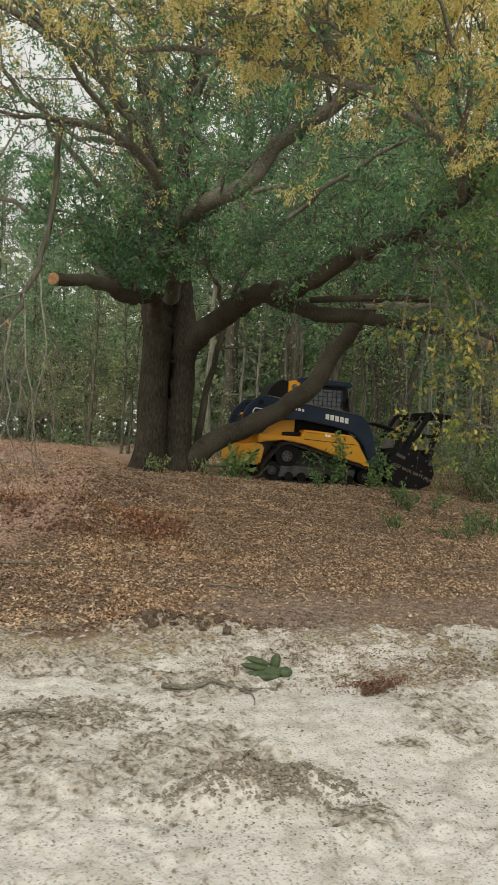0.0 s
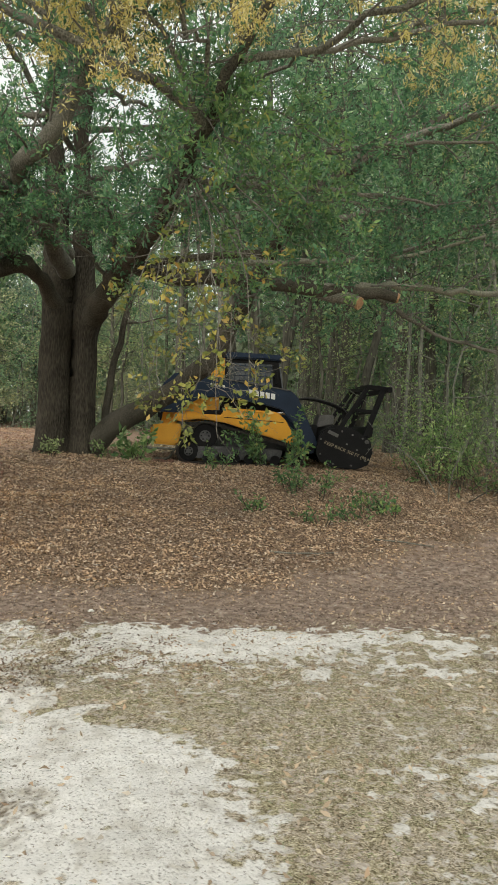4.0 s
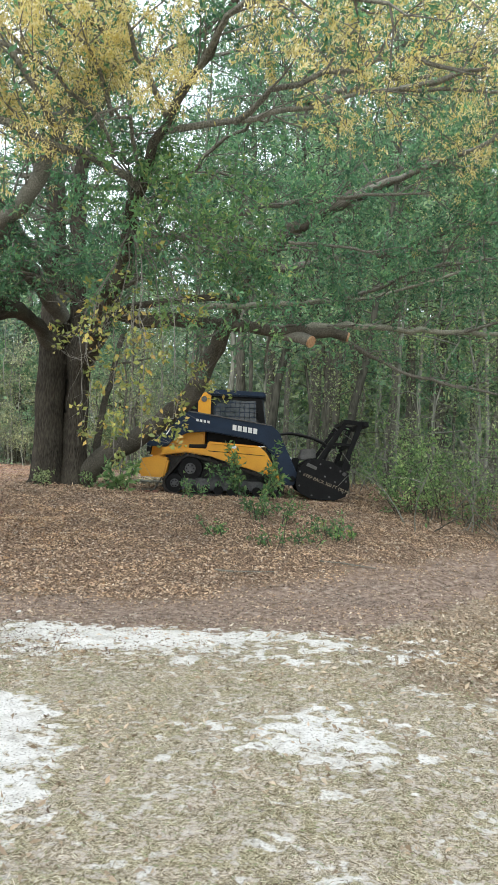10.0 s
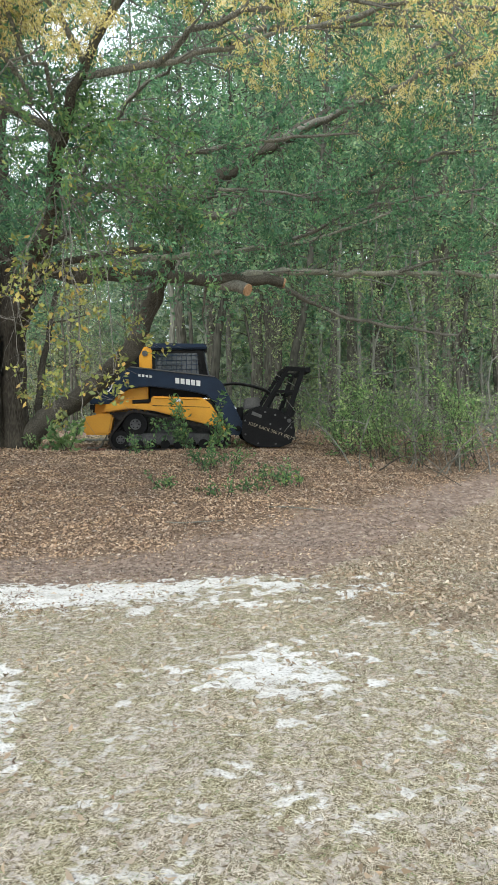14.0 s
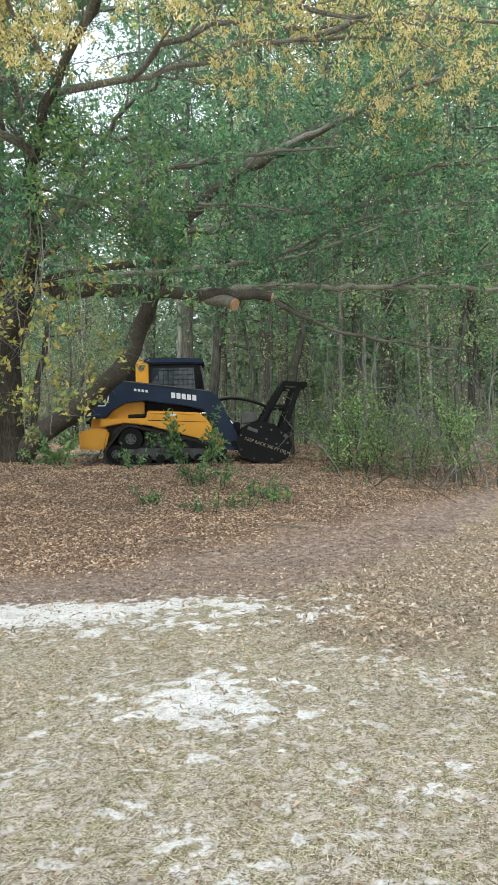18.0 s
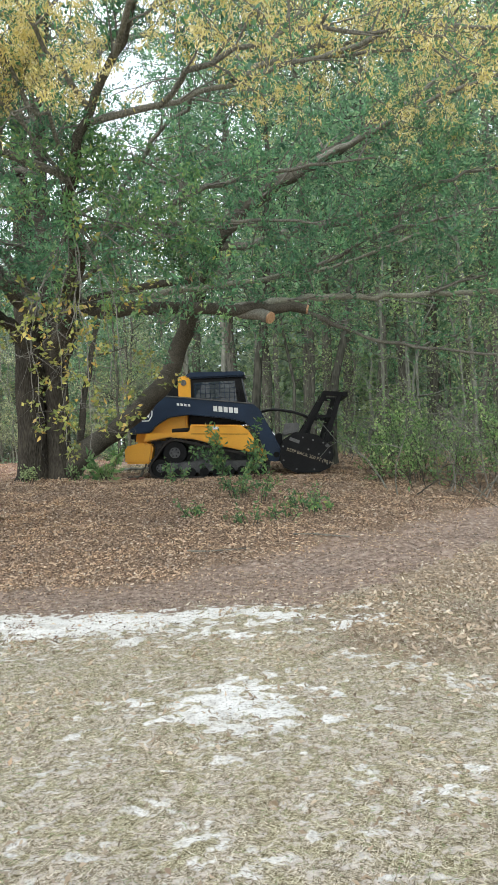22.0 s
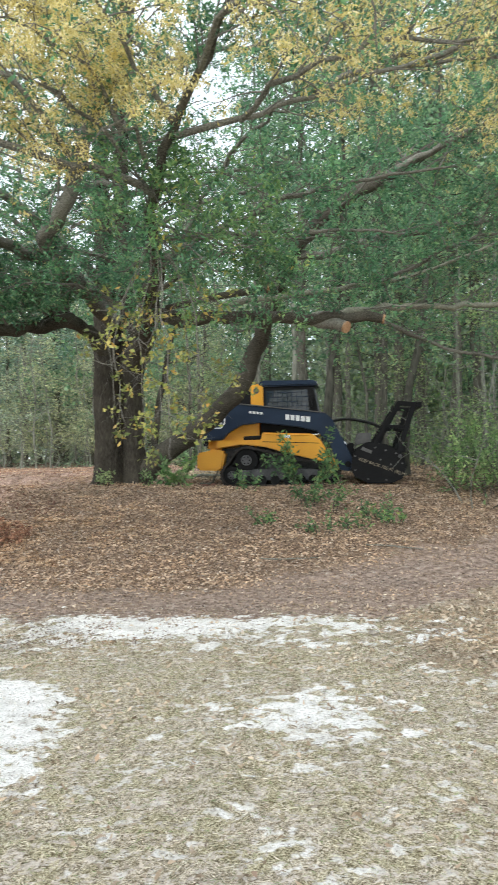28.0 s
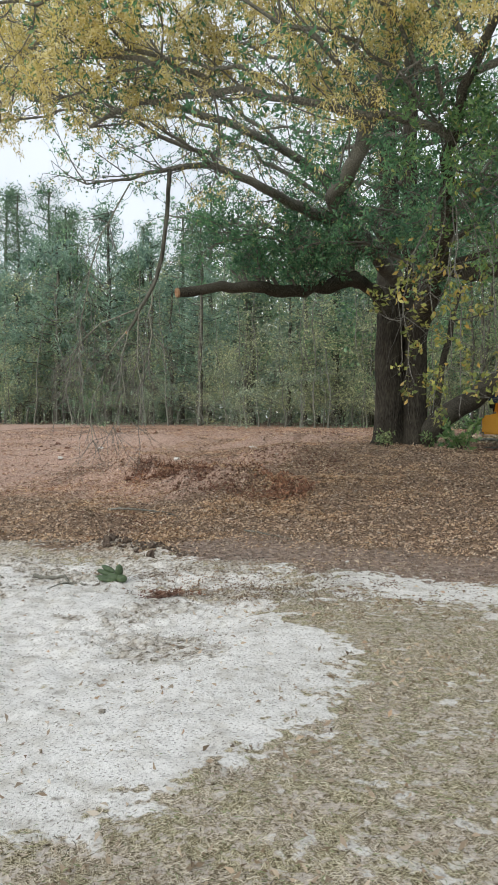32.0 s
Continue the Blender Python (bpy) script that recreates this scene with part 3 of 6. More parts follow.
def oak_trunk():
    """Two fused columns with a cleft between them, flaring into roots."""
    rows, cols = 76, 120
    a = np.linspace(0, 2 * np.pi, cols, endpoint=False)
    zs = np.linspace(-0.25, 3.35, rows)
    V = []
    for z in zs:
        h = (z + 0.25) / 3.6
        flare = 1 + 0.42 * np.exp(-(z + 0.05) / 0.3) + 0.1 * np.exp(-z / 1.1)
        best = np.zeros(cols)
        for cx, cy, rr in ((-0.25 - 0.05 * h, 0.02, 0.275), (0.285 - 0.02 * h, -0.05, 0.205), (0.05, 0.22, 0.23)):
            rr = rr * flare * (1 - 0.1 * h - 0.5 * sstep(0.82, 1, h) + (0.3 * math.exp(-((z - 2.5) / 0.24) ** 2) if cx > 0.1 else 0))
            cx = cx * (0.9 + 0.1 * flare)
            dx, dy = np.cos(a), np.sin(a)
            bb = dx * cx + dy * cy
            disc = bb * bb - (cx * cx + cy * cy - rr * rr)
            r_ = np.where(disc > 0, bb + np.sqrt(np.maximum(disc, 0)), 0)
            best = np.maximum(best, r_)
        root = 1 + 0.16 * np.exp(-(z + 0.05) / 0.25) * np.sin(a * 7 + 1.0)
        ridge = 0.018 * (fbm(a * 9, np.full(cols, z * 0.9), 80, 3) - 0.5) * 2 + 0.007 * np.sin(a * 23 + 9 * fbm(a * 2, np.full(cols, z * 0.8), 82)) + 0.05 * (fbm(np.cos(a) * 5 + 9, np.sin(a) * 5 + z * 0.7, 84, 4) - 0.5) + 0.07 * (fbm(np.cos(a) * 1.6 + 3, np.sin(a) * 1.6 + z * 1.3, 86, 3) - 0.5)
        r_ = best * root + ridge
        V.append(np.stack([np.cos(a) * r_, np.sin(a) * r_, np.full(cols, z)], -1))
    V = np.asarray(V)
    idx = np.arange(rows * cols).reshape(rows, cols)
    nxt = np.roll(idx, -1, 1)
    q = np.stack([idx[:-1], nxt[:-1], nxt[1:], idx[1:]], -1).reshape(-1, 4)
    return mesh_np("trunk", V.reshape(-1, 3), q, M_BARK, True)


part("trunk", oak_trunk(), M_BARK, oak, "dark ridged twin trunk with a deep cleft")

up_v = np.array((0, 0, 1.0))


def unit_rows(v):
    return v / (np.linalg.norm(v, axis=1)[:, None] + 1e-9)


def unit(v):
    return v / (np.linalg.norm(v) + 1e-9)


def sprout(line, start, every, length, rad, tubes, r, spread=1.0, lift=0.25, droop=0.0, sides=4, stop=1.0):
    """Side shoots along a line; returns their own lines."""
    seg = np.linalg.norm(np.diff(line, axis=0), axis=1)
    cum = np.concatenate([[0], np.cumsum(seg)])
    total, made = cum[-1], []
    s = total * start + r.uniform(0, every)
    while s < total * stop:
        i = min(np.searchsorted(cum, s), len(line) - 1)
        p = line[i]
        t = unit(line[i] - line[i - 1])
        d = unit(t * 0.75 + r.normal(size=3) * spread * 0.62 + up_v * lift)
        ln = length * r.uniform(0.55, 1.25) * (1 - 0.35 * s / total)
        k = max(4, int(ln / 0.22))
        pts, q = [p], p.copy()
        for j in range(k):
            d = unit(d + r.normal(size=3) * 0.17 + up_v * (-droop * 0.12 + 0.02))
            q = q + d * ln / k
            pts.append(q)
        pts = np.array(pts)
        tubes.add(pts, np.linspace(rad, rad * 0.3, len(pts)), sides)
        made.append(pts)
        s += every * r.uniform(0.6, 1.4)
    return made


def leaf_spots(lines, per_metre, r, lo=0.15, scatter=0.05, bias=None):
    at, way = [], []
    for ln in lines:
        L = np.linalg.norm(np.diff(ln, axis=0), axis=1).sum()
        n = int(per_metre * L + r.uniform())
        if not n:
            continue
        t = r.uniform(lo, 1, n) * (len(ln) - 1)
        i = np.minimum(t.astype(int), len(ln) - 2)
        f = (t - i)[:, None]
        p = ln[i] * (1 - f) + ln[i + 1] * f
        tg = ln[i + 1] - ln[i]
        tg /= np.linalg.norm(tg, axis=1)[:, None] + 1e-9
        at.append(p + r.normal(size=(n, 3)) * scatter)
        way.append(tg * 0.7 + r.normal(size=(n, 3)) * 0.8 + np.array((0, 0, -0.15)))
    return np.vstack(at), np.vstack(way)


def catkin_spots(lines, per_metre, r):
    """Hanging tassels in small bunches at the shoots."""
    at, way = leaf_spots(lines, per_metre, r, 0.35, 0.03)
    k = 14
    at = np.repeat(at, k, 0) + r.normal(size=(len(at) * k, 3)) * 0.03
    way = r.normal(size=(len(at), 3)) * 0.75 + np.array((0, 0, -0.75))
    return at, way


SHIFT = Matrix.Translation(-OAK)


def oak_limb(pts, r0, r1, leaf=1.0, catkin=0.0, start=0.25, every=0.34, length=1.5, lift=0.25, droop=0.0, cut=False, mat=None, label="", seed=0, leaf_mat=None, leaf_size=0.075, wob=0.018, spread=1.0, taper=1.0, twig=0.012, tuft=0.054, bare=False):
    r = np.random.default_rng(500 + seed)
    line = smooth_line(pts, 0.22, wob, r)
    t = Tubes()
    rad = (r1 + (r0 - r1) * np.linspace(1, 0, len(line)) ** taper) * (1 + r.normal(size=len(line)) * 0.015)
    knots = np.arange(0, len(line) + 4, 4)
    rad = rad * (1 + np.interp(np.arange(len(line)), knots, r.normal(size=len(knots)) * 0.055))
    t.add(line, rad, 12 if r0 > 0.06 else 8)
    me = t.mesh("limb", mat or M_LIMB)
    me.transform(SHIFT)
    limb = part("limb", me, None, oak, label)
    if cut:
        bm = bmesh.new()
        d = Vector(line[-1] - line[-2]).normalized()
        m = Matrix.Translation(Vector(line[-1]) - OAK + d * 0.006) @ d.to_track_quat("Z", "Y").to_matrix().to_4x4()
        bmesh.ops.create_cone(bm, cap_ends=True, segments=14, radius1=rad[-1] * 1.02, radius2=rad[-1] * 0.93, depth=0.03, matrix=m)
        part("cut_face", bm, M_CUT, limb, "orange-brown freshly sawn end")
    if not (leaf or catkin or bare):
        return line
    tw = Tubes()
    first = sprout(line, start, every * 0.72, length, max(twig, r1 * 0.4), tw, r, spread, lift, droop, 4, 0.78 if cut else 1.0)
    shoots = []
    for f in first:
        shoots += sprout(f, 0.1, 0.13, 0.55, min(0.0055, twig * 0.5), tw, r, 1.1, 0.12, droop, 3)
    me = tw.mesh("branchwork", M_TWIG)
    me.transform(SHIFT)
    tagged(part("branchwork", me, None, limb), kind="stuff")
    if leaf:
        at, way = leaf_spots(shoots + first, 6.4 * leaf, r, 0.45, 0.03)
        at = np.repeat(at, 9, 0) + r.normal(size=(len(at) * 9, 3)) * 0.036
        way = unit_rows(np.repeat(way, 9, 0)) * 0.55 + r.normal(size=at.shape) * 0.62
        me = leaf_mesh("foliage", at, way, leaf_size, 0.52 if leaf_mat == M_DROOP else 0.36, leaf_mat or M_OAKLEAF, r)
        me.transform(SHIFT)
        tagged(part("foliage", me, None, limb), kind="stuff")
    if catkin:
        at, way = catkin_spots(shoots, 9 * catkin, r)
        me = leaf_mesh("blossom", at, way, tuft * 0.9, 0.3, M_CATKIN, r, 0.1)
        me.transform(SHIFT)
        tagged(part("blossom", me, None, limb, "ochre-yellow hanging catkins"), kind="stuff")
    return line


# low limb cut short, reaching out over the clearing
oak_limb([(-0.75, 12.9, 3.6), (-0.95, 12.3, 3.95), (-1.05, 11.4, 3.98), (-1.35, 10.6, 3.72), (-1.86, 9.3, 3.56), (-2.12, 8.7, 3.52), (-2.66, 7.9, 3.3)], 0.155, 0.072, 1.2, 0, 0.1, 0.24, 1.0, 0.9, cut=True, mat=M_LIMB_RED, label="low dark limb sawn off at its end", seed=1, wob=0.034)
# long limb over the clearing
oak_limb([(-0.6, 12.8, 4.5), (-0.95, 11.0, 4.75), (-1.39, 9.2, 4.84), (-1.61, 8.2, 4.9), (-2.1, 7.9, 5.1), (-2.75, 7.7, 5.08), (-3.1, 7.3, 4.9), (-3.6, 6.95, 4.75)], 0.16, 0.012, 0.4, 0.15, 0.2, 0.28, 1.3, 0.5, seed=2, leaf_size=0.06)
oak_limb([(-0.7, 12.6, 4.9), (-1.0, 10.8, 5.3), (-1.5, 9.5, 5.7), (-2.3, 8.5, 6.0), (-3.4, 7.6, 6.2), (-4.6, 6.9, 6.1)], 0.1, 0.03, 0.3, 0.2, 0.15, 0.28, 1.5, 0.3, seed=3, leaf_size=0.06)
# limb that rises towards the yard
oak_limb([(-0.6, 12.8, 4.2), (-0.75, 11.0, 4.6), (-0.8, 9.6, 4.85), (-0.27, 8.7, 5.05), (0.07, 8.5, 5.5), (0.5, 7.6, 5.75), (1.2, 6.6, 6.2), (1.5, 5.4, 6.4)], 0.17, 0.05, 0.9, 0, 0.2, 0.33, 1.5, 0.3, seed=4)
# main limb towards the yard
oak_limb([(-0.15, 12.9, 3.4), (0.3, 12.0, 3.85), (0.55, 11.0, 4.0), (0.85, 9.6, 3.95), (1.23, 8.3, 4.15), (1.35, 7.3, 4.18), (1.6, 6.27, 4.36), (1.9, 5.95, 4.9), (2.2, 5.8, 5.4), (2.7, 5.5, 6.2)], 0.22, 0.035, 0.8, 0, 0.3, 0.33, 1.4, 0.2, taper=1.4, mat=M_LIMB_RED, label="thick red-brown limb reaching over the yard", seed=5, wob=0.03)
oak_limb([(1.6, 6.27, 4.36), (1.4, 5.9, 4.4), (1.0, 5.25, 4.3), (0.4, 4.9, 4.45), (-0.4, 4.8, 4.6), (-1.3, 4.9, 4.7), (-2.2, 5.2, 4.7)], 0.05, 0.02, 0.3, 0.6, 0.2, 0.26, 1.2, 0.45, label="pale grey limb hung with yellow catkins", seed=6)
oak_limb([(1.9, 5.95, 4.85), (2.6, 6.2, 5.1), (3.4, 6.5, 5.5), (4.5, 6.8, 5.9), (5.8, 6.9, 6.0)], 0.042, 0.016, 0.4, 1.0, 0.2, 0.26, 1.3, 0.25, label="pale grey limb hung with yellow catkins", seed=7)
oak_limb([(2.2, 5.8, 5.4), (2.5, 5.0, 5.5), (3.0, 4.4, 5.4), (3.8, 4.2, 5.2)], 0.036, 0.014, 0.35, 1.0, 0.1, 0.28, 1.1, 0.2, seed=8)
oak_limb([(1.2, 6.6, 6.2), (0.5, 5.4, 6.0), (-0.6, 4.6, 5.7), (-1.9, 4.3, 5.5)], 0.05, 0.02, 0.35, 1.5, 0.05, 0.28, 1.2, 0.1, seed=9)
# low level limbs that run out to the open side of the wood
oak_limb([(0.7, 10.4, 3.9), (1.3, 9.8, 3.65), (2.08, 9.5, 3.6), (3.0, 9.3, 3.5), (3.7, 9.2, 3.48), (4.4, 9.2, 3.42)], 0.12, 0.07, 0.5, 0, 0.35, 0.4, 1.0, 0.3, cut=True, mat=M_LIMB_RED, label="level limb sawn off at its end", seed=10, wob=0.03)
oak_limb([(3.1, 9.35, 3.5), (3.5, 9.3, 3.42), (3.85, 9.1, 3.3)], 0.085, 0.09, 0, 0, cut=True, label="short stub of a sawn limb", seed=11)
oak_limb([(1.1, 9.7, 3.8), (2.0, 9.2, 3.85), (2.75, 8.9, 3.85)], 0.055, 0.05, 0.5, 0, 0.3, 0.4, 0.8, 0.2, cut=True, mat=M_LIMB_RED, label="thin limb with an orange sawn end", seed=12)
oak_limb([(1.9, 9.5, 3.75), (3.5, 9.8, 4.0), (4.5, 10.2, 4.2), (5.4, 10.5, 4.45), (6.4, 10.3, 4.8)], 0.05, 0.024, 0.6, 0, 0.15, 0.3, 1.0, 0.25, seed=13, mat=M_PALELIMB)
oak_limb([(3.3, 9.3, 3.5), (4.5, 10, 3.75), (5.5, 10.6, 3.85), (6.6, 10.9, 3.9), (8.7, 11, 3.9)], 0.058, 0.038, 0.4, 0, 0.15, 0.32, 1.0, 0.25, seed=14, mat=M_PALELIMB)
oak_limb([(3.3, 9.35, 3.45), (4.4, 10.2, 3.6), (5.4, 11, 3.3), (6.5, 11.3, 3.05), (8.0, 11.5, 2.9)], 0.05, 0.024, 0.5, 0, 0.3, 0.32, 0.9, 0.35, seed=15)
# leaning stem from the foot of the trunk
F_LINE = [(-0.15, 12.97, 1.0), (0.1, 12.92, 1.25), (0.35, 12.85, 1.5), (0.69, 12.75, 1.72), (1.34, 12.3, 2.1), (1.92, 12.0, 2.55), (2.36, 11.7, 3.35), (2.6, 11.3, 3.9), (2.75, 11.1, 4.15), (3.05, 10.4, 4.75), (3.6, 10.3, 5.3), (4.6, 10.5, 6.0), (5.8, 11.0, 6.8), (7.0, 11.5, 7.6), (8.6, 12, 8.4)]
oak_limb(F_LINE, 0.215, 0.05, 0.9, 0, 0.42, 0.32, 1.7, 0.2, taper=1.25, mat=M_STEM, label="leaning stem that rises from the foot of the trunk", seed=16)
oak_limb([(3.05, 10.4, 4.7), (3.8, 10.5, 4.8), (4.5, 10.7, 5.05), (5.6, 10.8, 5.2), (7.0, 11.2, 5.5)], 0.07, 0.03, 0.9, 0, 0.15, 0.32, 1.4, 0.3, seed=17)
oak_limb([(4.6, 10.5, 6.0), (5.6, 9.6, 6.2), (6.6, 8.8, 6.4), (7.6, 8.0, 6.4)], 0.06, 0.02, 0.6, 0.8, 0.1, 0.3, 1.4, 0.1, seed=18)
oak_limb([(5.8, 11.0, 6.8), (7.0, 10.2, 7.4), (8.2, 9.6, 8.0)], 0.05, 0.02, 0.7, 0.6, 0.1, 0.3, 1.5, 0.1, seed=19)
# outer boughs hung with catkins
FRONT_BOUGHS = [[(2.6, 6.2, 5.1), (3.2, 5.4, 5.2), (4.2, 5.0, 5.2), (5.4, 5.2, 5.2)], [(1.0, 5.25, 4.4), (0.6, 4.6, 4.9), (0.0, 4.2, 5.2)], [(1.9, 5.95, 5.0), (1.6, 5.0, 5.3), (1.5, 4.4, 5.4)], [(4.5, 6.8, 5.9), (5.2, 6.0, 5.7), (6.2, 5.4, 5.4), (7.0, 5.2, 5.2)], [(-2.1, 7.9, 5.1), (-2.8, 6.8, 5.5), (-3.6, 5.8, 5.6), (-4.6, 5.2, 5.4)]]
SIDE_BOUGHS = [[(-0.4, 4.8, 4.6), (-1, 4.3, 5.0), (-1.8, 4, 5.2)], [(3.4, 6.5, 5.5), (4.4, 7.2, 6.2), (5.6, 7.6, 6.6), (7.0, 7.6, 6.8)], [(-1.5, 9.5, 5.7), (-2.6, 8.6, 6.6), (-3.8, 7.6, 7.0), (-5.0, 7.0, 7.0)], [(0.5, 7.6, 5.75), (0.0, 6.6, 6.2), (-0.8, 5.8, 6.4), (-1.8, 5.4, 6.4)], [(2.7, 5.5, 6.2), (3.6, 5.6, 6.4), (4.8, 5.8, 6.5), (6.0, 6.2, 6.5)]]
for i, bough in enumerate(FRONT_BOUGHS + SIDE_BOUGHS):
    oak_limb(bough, 0.035, 0.012, 0.35 if i in (4, 7) else 0.3, 0.2 if i in (4, 7) else 0.75 if i in (0, 3, 6, 9) else 1.5, 0.1, 0.23, 1.1, 0.25, leaf_size=0.06, seed=300 + i, wob=0.03, label="thin pale bough hung with yellow catkins")
for i, bough in enumerate(([(-0.4, 4.8, 4.7), (-1.1, 4.2, 4.85), (-1.7, 3.9, 4.85), (-2.4, 4.0, 4.85)], [(-0.6, 4.6, 5.7), (-1.2, 3.9, 5.3), (-1.6, 3.4, 5.0), (-2.0, 3.1, 4.85)], [(-1.9, 4.3, 5.5), (-2.5, 4.5, 5.25), (-2.9, 4.7, 5.05), (-3.4, 4.9, 4.95)], [(-1.2, 4.6, 5.6), (-1.9, 4.8, 5.35), (-2.6, 5.1, 5.35), (-3.3, 5.2, 5.3)], [(-1.61, 8.2, 4.9), (-2.3, 7.0, 5.3), (-3.0, 6.0, 5.3), (-3.9, 5.3, 5.0)])):
    oak_limb(bough, 0.03, 0.01, 0.16, 0.95 if i < 4 else 0.15, 0.1, 0.2, 0.9, 0.15, leaf_size=0.055, seed=320 + i, wob=0.035, label="thin dark bough with buff catkins and few leaves", twig=0.009)
# leafy boughs over the bank
oak_limb([(1.35, 7.3, 4.15), (2.2, 7.4, 4.2), (3.2, 7.6, 4.3), (4.4, 7.9, 4.3)], 0.04, 0.015, 0.9, 0, 0.1, 0.3, 1.1, 0.05, 0.3, seed=90)
oak_limb([(1.25, 8.3, 4.15), (2.0, 8.2, 4.5), (3.0, 8.2, 4.9), (4.2, 8.4, 5.2), (5.4, 8.6, 5.4)], 0.05, 0.015, 0.9, 0, 0.1, 0.3, 1.3, 0.05, 0.2, seed=91)
oak_limb([(0.85, 9.6, 3.95), (1.6, 9.2, 4.3), (2.6, 9.0, 4.6), (3.8, 9.0, 4.6)], 0.045, 0.015, 0.9, 0, 0.1, 0.3, 1.2, 0.05, 0.2, seed=92)
oak_limb([(4.5, 10.2, 4.2), (5.4, 9.6, 4.5), (6.4, 9.2, 4.7), (7.6, 9.0, 4.8)], 0.035, 0.012, 0.9, 0, 0.05, 0.3, 1.2, 0.1, 0.2, seed=93)
oak_limb([(5.4, 10.6, 5.2), (6.4, 10.2, 5.5), (7.6, 10, 5.7), (8.8, 9.8, 5.8)], 0.04, 0.012, 0.9, 0.2, 0.05, 0.3, 1.4, 0.1, 0.2, seed=94)
oak_limb([(0.3, 12.0, 3.9), (-0.2, 11.0, 4.3), (-0.6, 10.0, 4.3), (-1.1, 9.4, 4.2)], 0.04, 0.015, 1.0, 0, 0.1, 0.26, 1.0, 0.2, seed=95)
oak_limb([(0.3, 12.0, 3.9), (0.4, 10.8, 4.5), (0.3, 9.8, 4.6), (0.1, 9.0, 4.5)], 0.04, 0.015, 1.0, 0, 0.1, 0.26, 1.0, 0.2, seed=96)
oak_limb([(6.6, 10.9, 3.9), (7.6, 10.5, 4.1), (8.6, 10.4, 4.2)], 0.03, 0.012, 0.9, 0, 0.05, 0.28, 1.2, 0.1, 0.2, seed=97)
oak_limb([(-1.1, 11.2, 4.0), (-1.5, 10.2, 4.3), (-2.0, 9.4, 4.4), (-2.5, 8.8, 4.2)], 0.04, 0.012, 1.1, 0, 0.15, 0.24, 0.9, 0.15, seed=98)
oak_limb([(-1.05, 11.6, 4.0), (-1.6, 10.9, 4.5), (-2.2, 10.2, 4.7), (-2.9, 9.6, 4.6)], 0.04, 0.012, 1.1, 0, 0.15, 0.24, 0.9, 0.15, seed=99)
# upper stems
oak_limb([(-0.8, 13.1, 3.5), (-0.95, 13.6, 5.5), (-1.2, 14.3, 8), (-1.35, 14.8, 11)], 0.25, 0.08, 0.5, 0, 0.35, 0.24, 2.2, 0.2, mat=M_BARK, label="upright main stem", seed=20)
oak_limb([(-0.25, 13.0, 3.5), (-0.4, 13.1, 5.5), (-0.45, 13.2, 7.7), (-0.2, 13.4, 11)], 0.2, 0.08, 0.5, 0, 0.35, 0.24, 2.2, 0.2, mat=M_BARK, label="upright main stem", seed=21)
ru = np.random.default_rng(77)
for i in range(19):
    ang = radians(-180 + 360 / 19 * i + ru.uniform(-8, 8))
    z0 = 4.6 + (i * 11 % 19) * 0.34
    p = np.array((-0.6, 13.3 + 0.1 * (z0 - 4), z0))
    d = np.array((math.cos(ang), math.sin(ang), 0.26))
    L = ru.uniform(4.2, 6.4)
    oak_limb([p, p + d * L * 0.35 + ru.normal(size=3) * 0.15, p + d * L * 0.7 + (0, 0, 0.2), p + d * L + (0, 0, 0.1)], 0.065, 0.02, 0.5 if z0 < 8 else 0.4, 0.35 if math.sin(ang) < -0.5 and z0 > 7 else 0, 0.12, 0.34, 1.5, 0.12, wob=0.04, seed=140 + i)
# drooping sprays of yellowing leaves over the bank
for i, (x, y, z) in enumerate(((1.45, 6.2, 1.7), (1.75, 6.0, 1.65), (2.05, 6.2, 1.9), (1.2, 6.1, 2.0), (1.9, 6.5, 2.1), (1.05, 6.4, 2.3), (1.6, 6.3, 2.0))):
    oak_limb([(1.45, 6.9, 4.15), (x * 0.5 + 0.8, y + 0.3, 3.6), (x, y, 2.95), (x + 0.06, y - 0.1, z)], 0.009, 0.003, 0.22, 0, 0.3, 0.3, 0.62, 0.1, 0.5, seed=70 + i, leaf_mat=M_DROOP, leaf_size=0.066, label="drooping spray of yellowing leaves", twig=0.0045)
# bright young leaves on the yard side
for i, spray in enumerate(([(1.5, 6.6, 4.3), (1.8, 6.4, 4.3), (2.2, 6.3, 4.1), (2.6, 6.2, 3.7)], [(1.4, 7.0, 4.2), (1.5, 6.6, 4.5), (1.6, 6.3, 4.5), (1.7, 6.0, 4.2)], [(1.6, 6.4, 4.4), (2.1, 6.6, 4.7), (2.5, 6.6, 4.6), (3.0, 6.5, 4.3)], [(1.4, 7.1, 4.2), (1.7, 6.9, 3.9), (1.95, 6.7, 3.6), (2.1, 6.6, 3.2)], [(1.5, 6.8, 4.2), (2.0, 7.0, 4.1), (2.5, 7.1, 3.9), (2.9, 7.0, 3.5)], [(1.6, 6.3, 4.4), (1.4, 6.0, 4.6), (1.3, 5.8, 4.5), (1.4, 5.6, 4.2)])):
    oak_limb(spray, 0.014, 0.005, 0.85, 0, 0.1, 0.2, 0.55, 0.0, 0.8, seed=360 + i, leaf_mat=M_BRIGHT, leaf_size=0.072, label="spray of bright young leaves", twig=0.005)
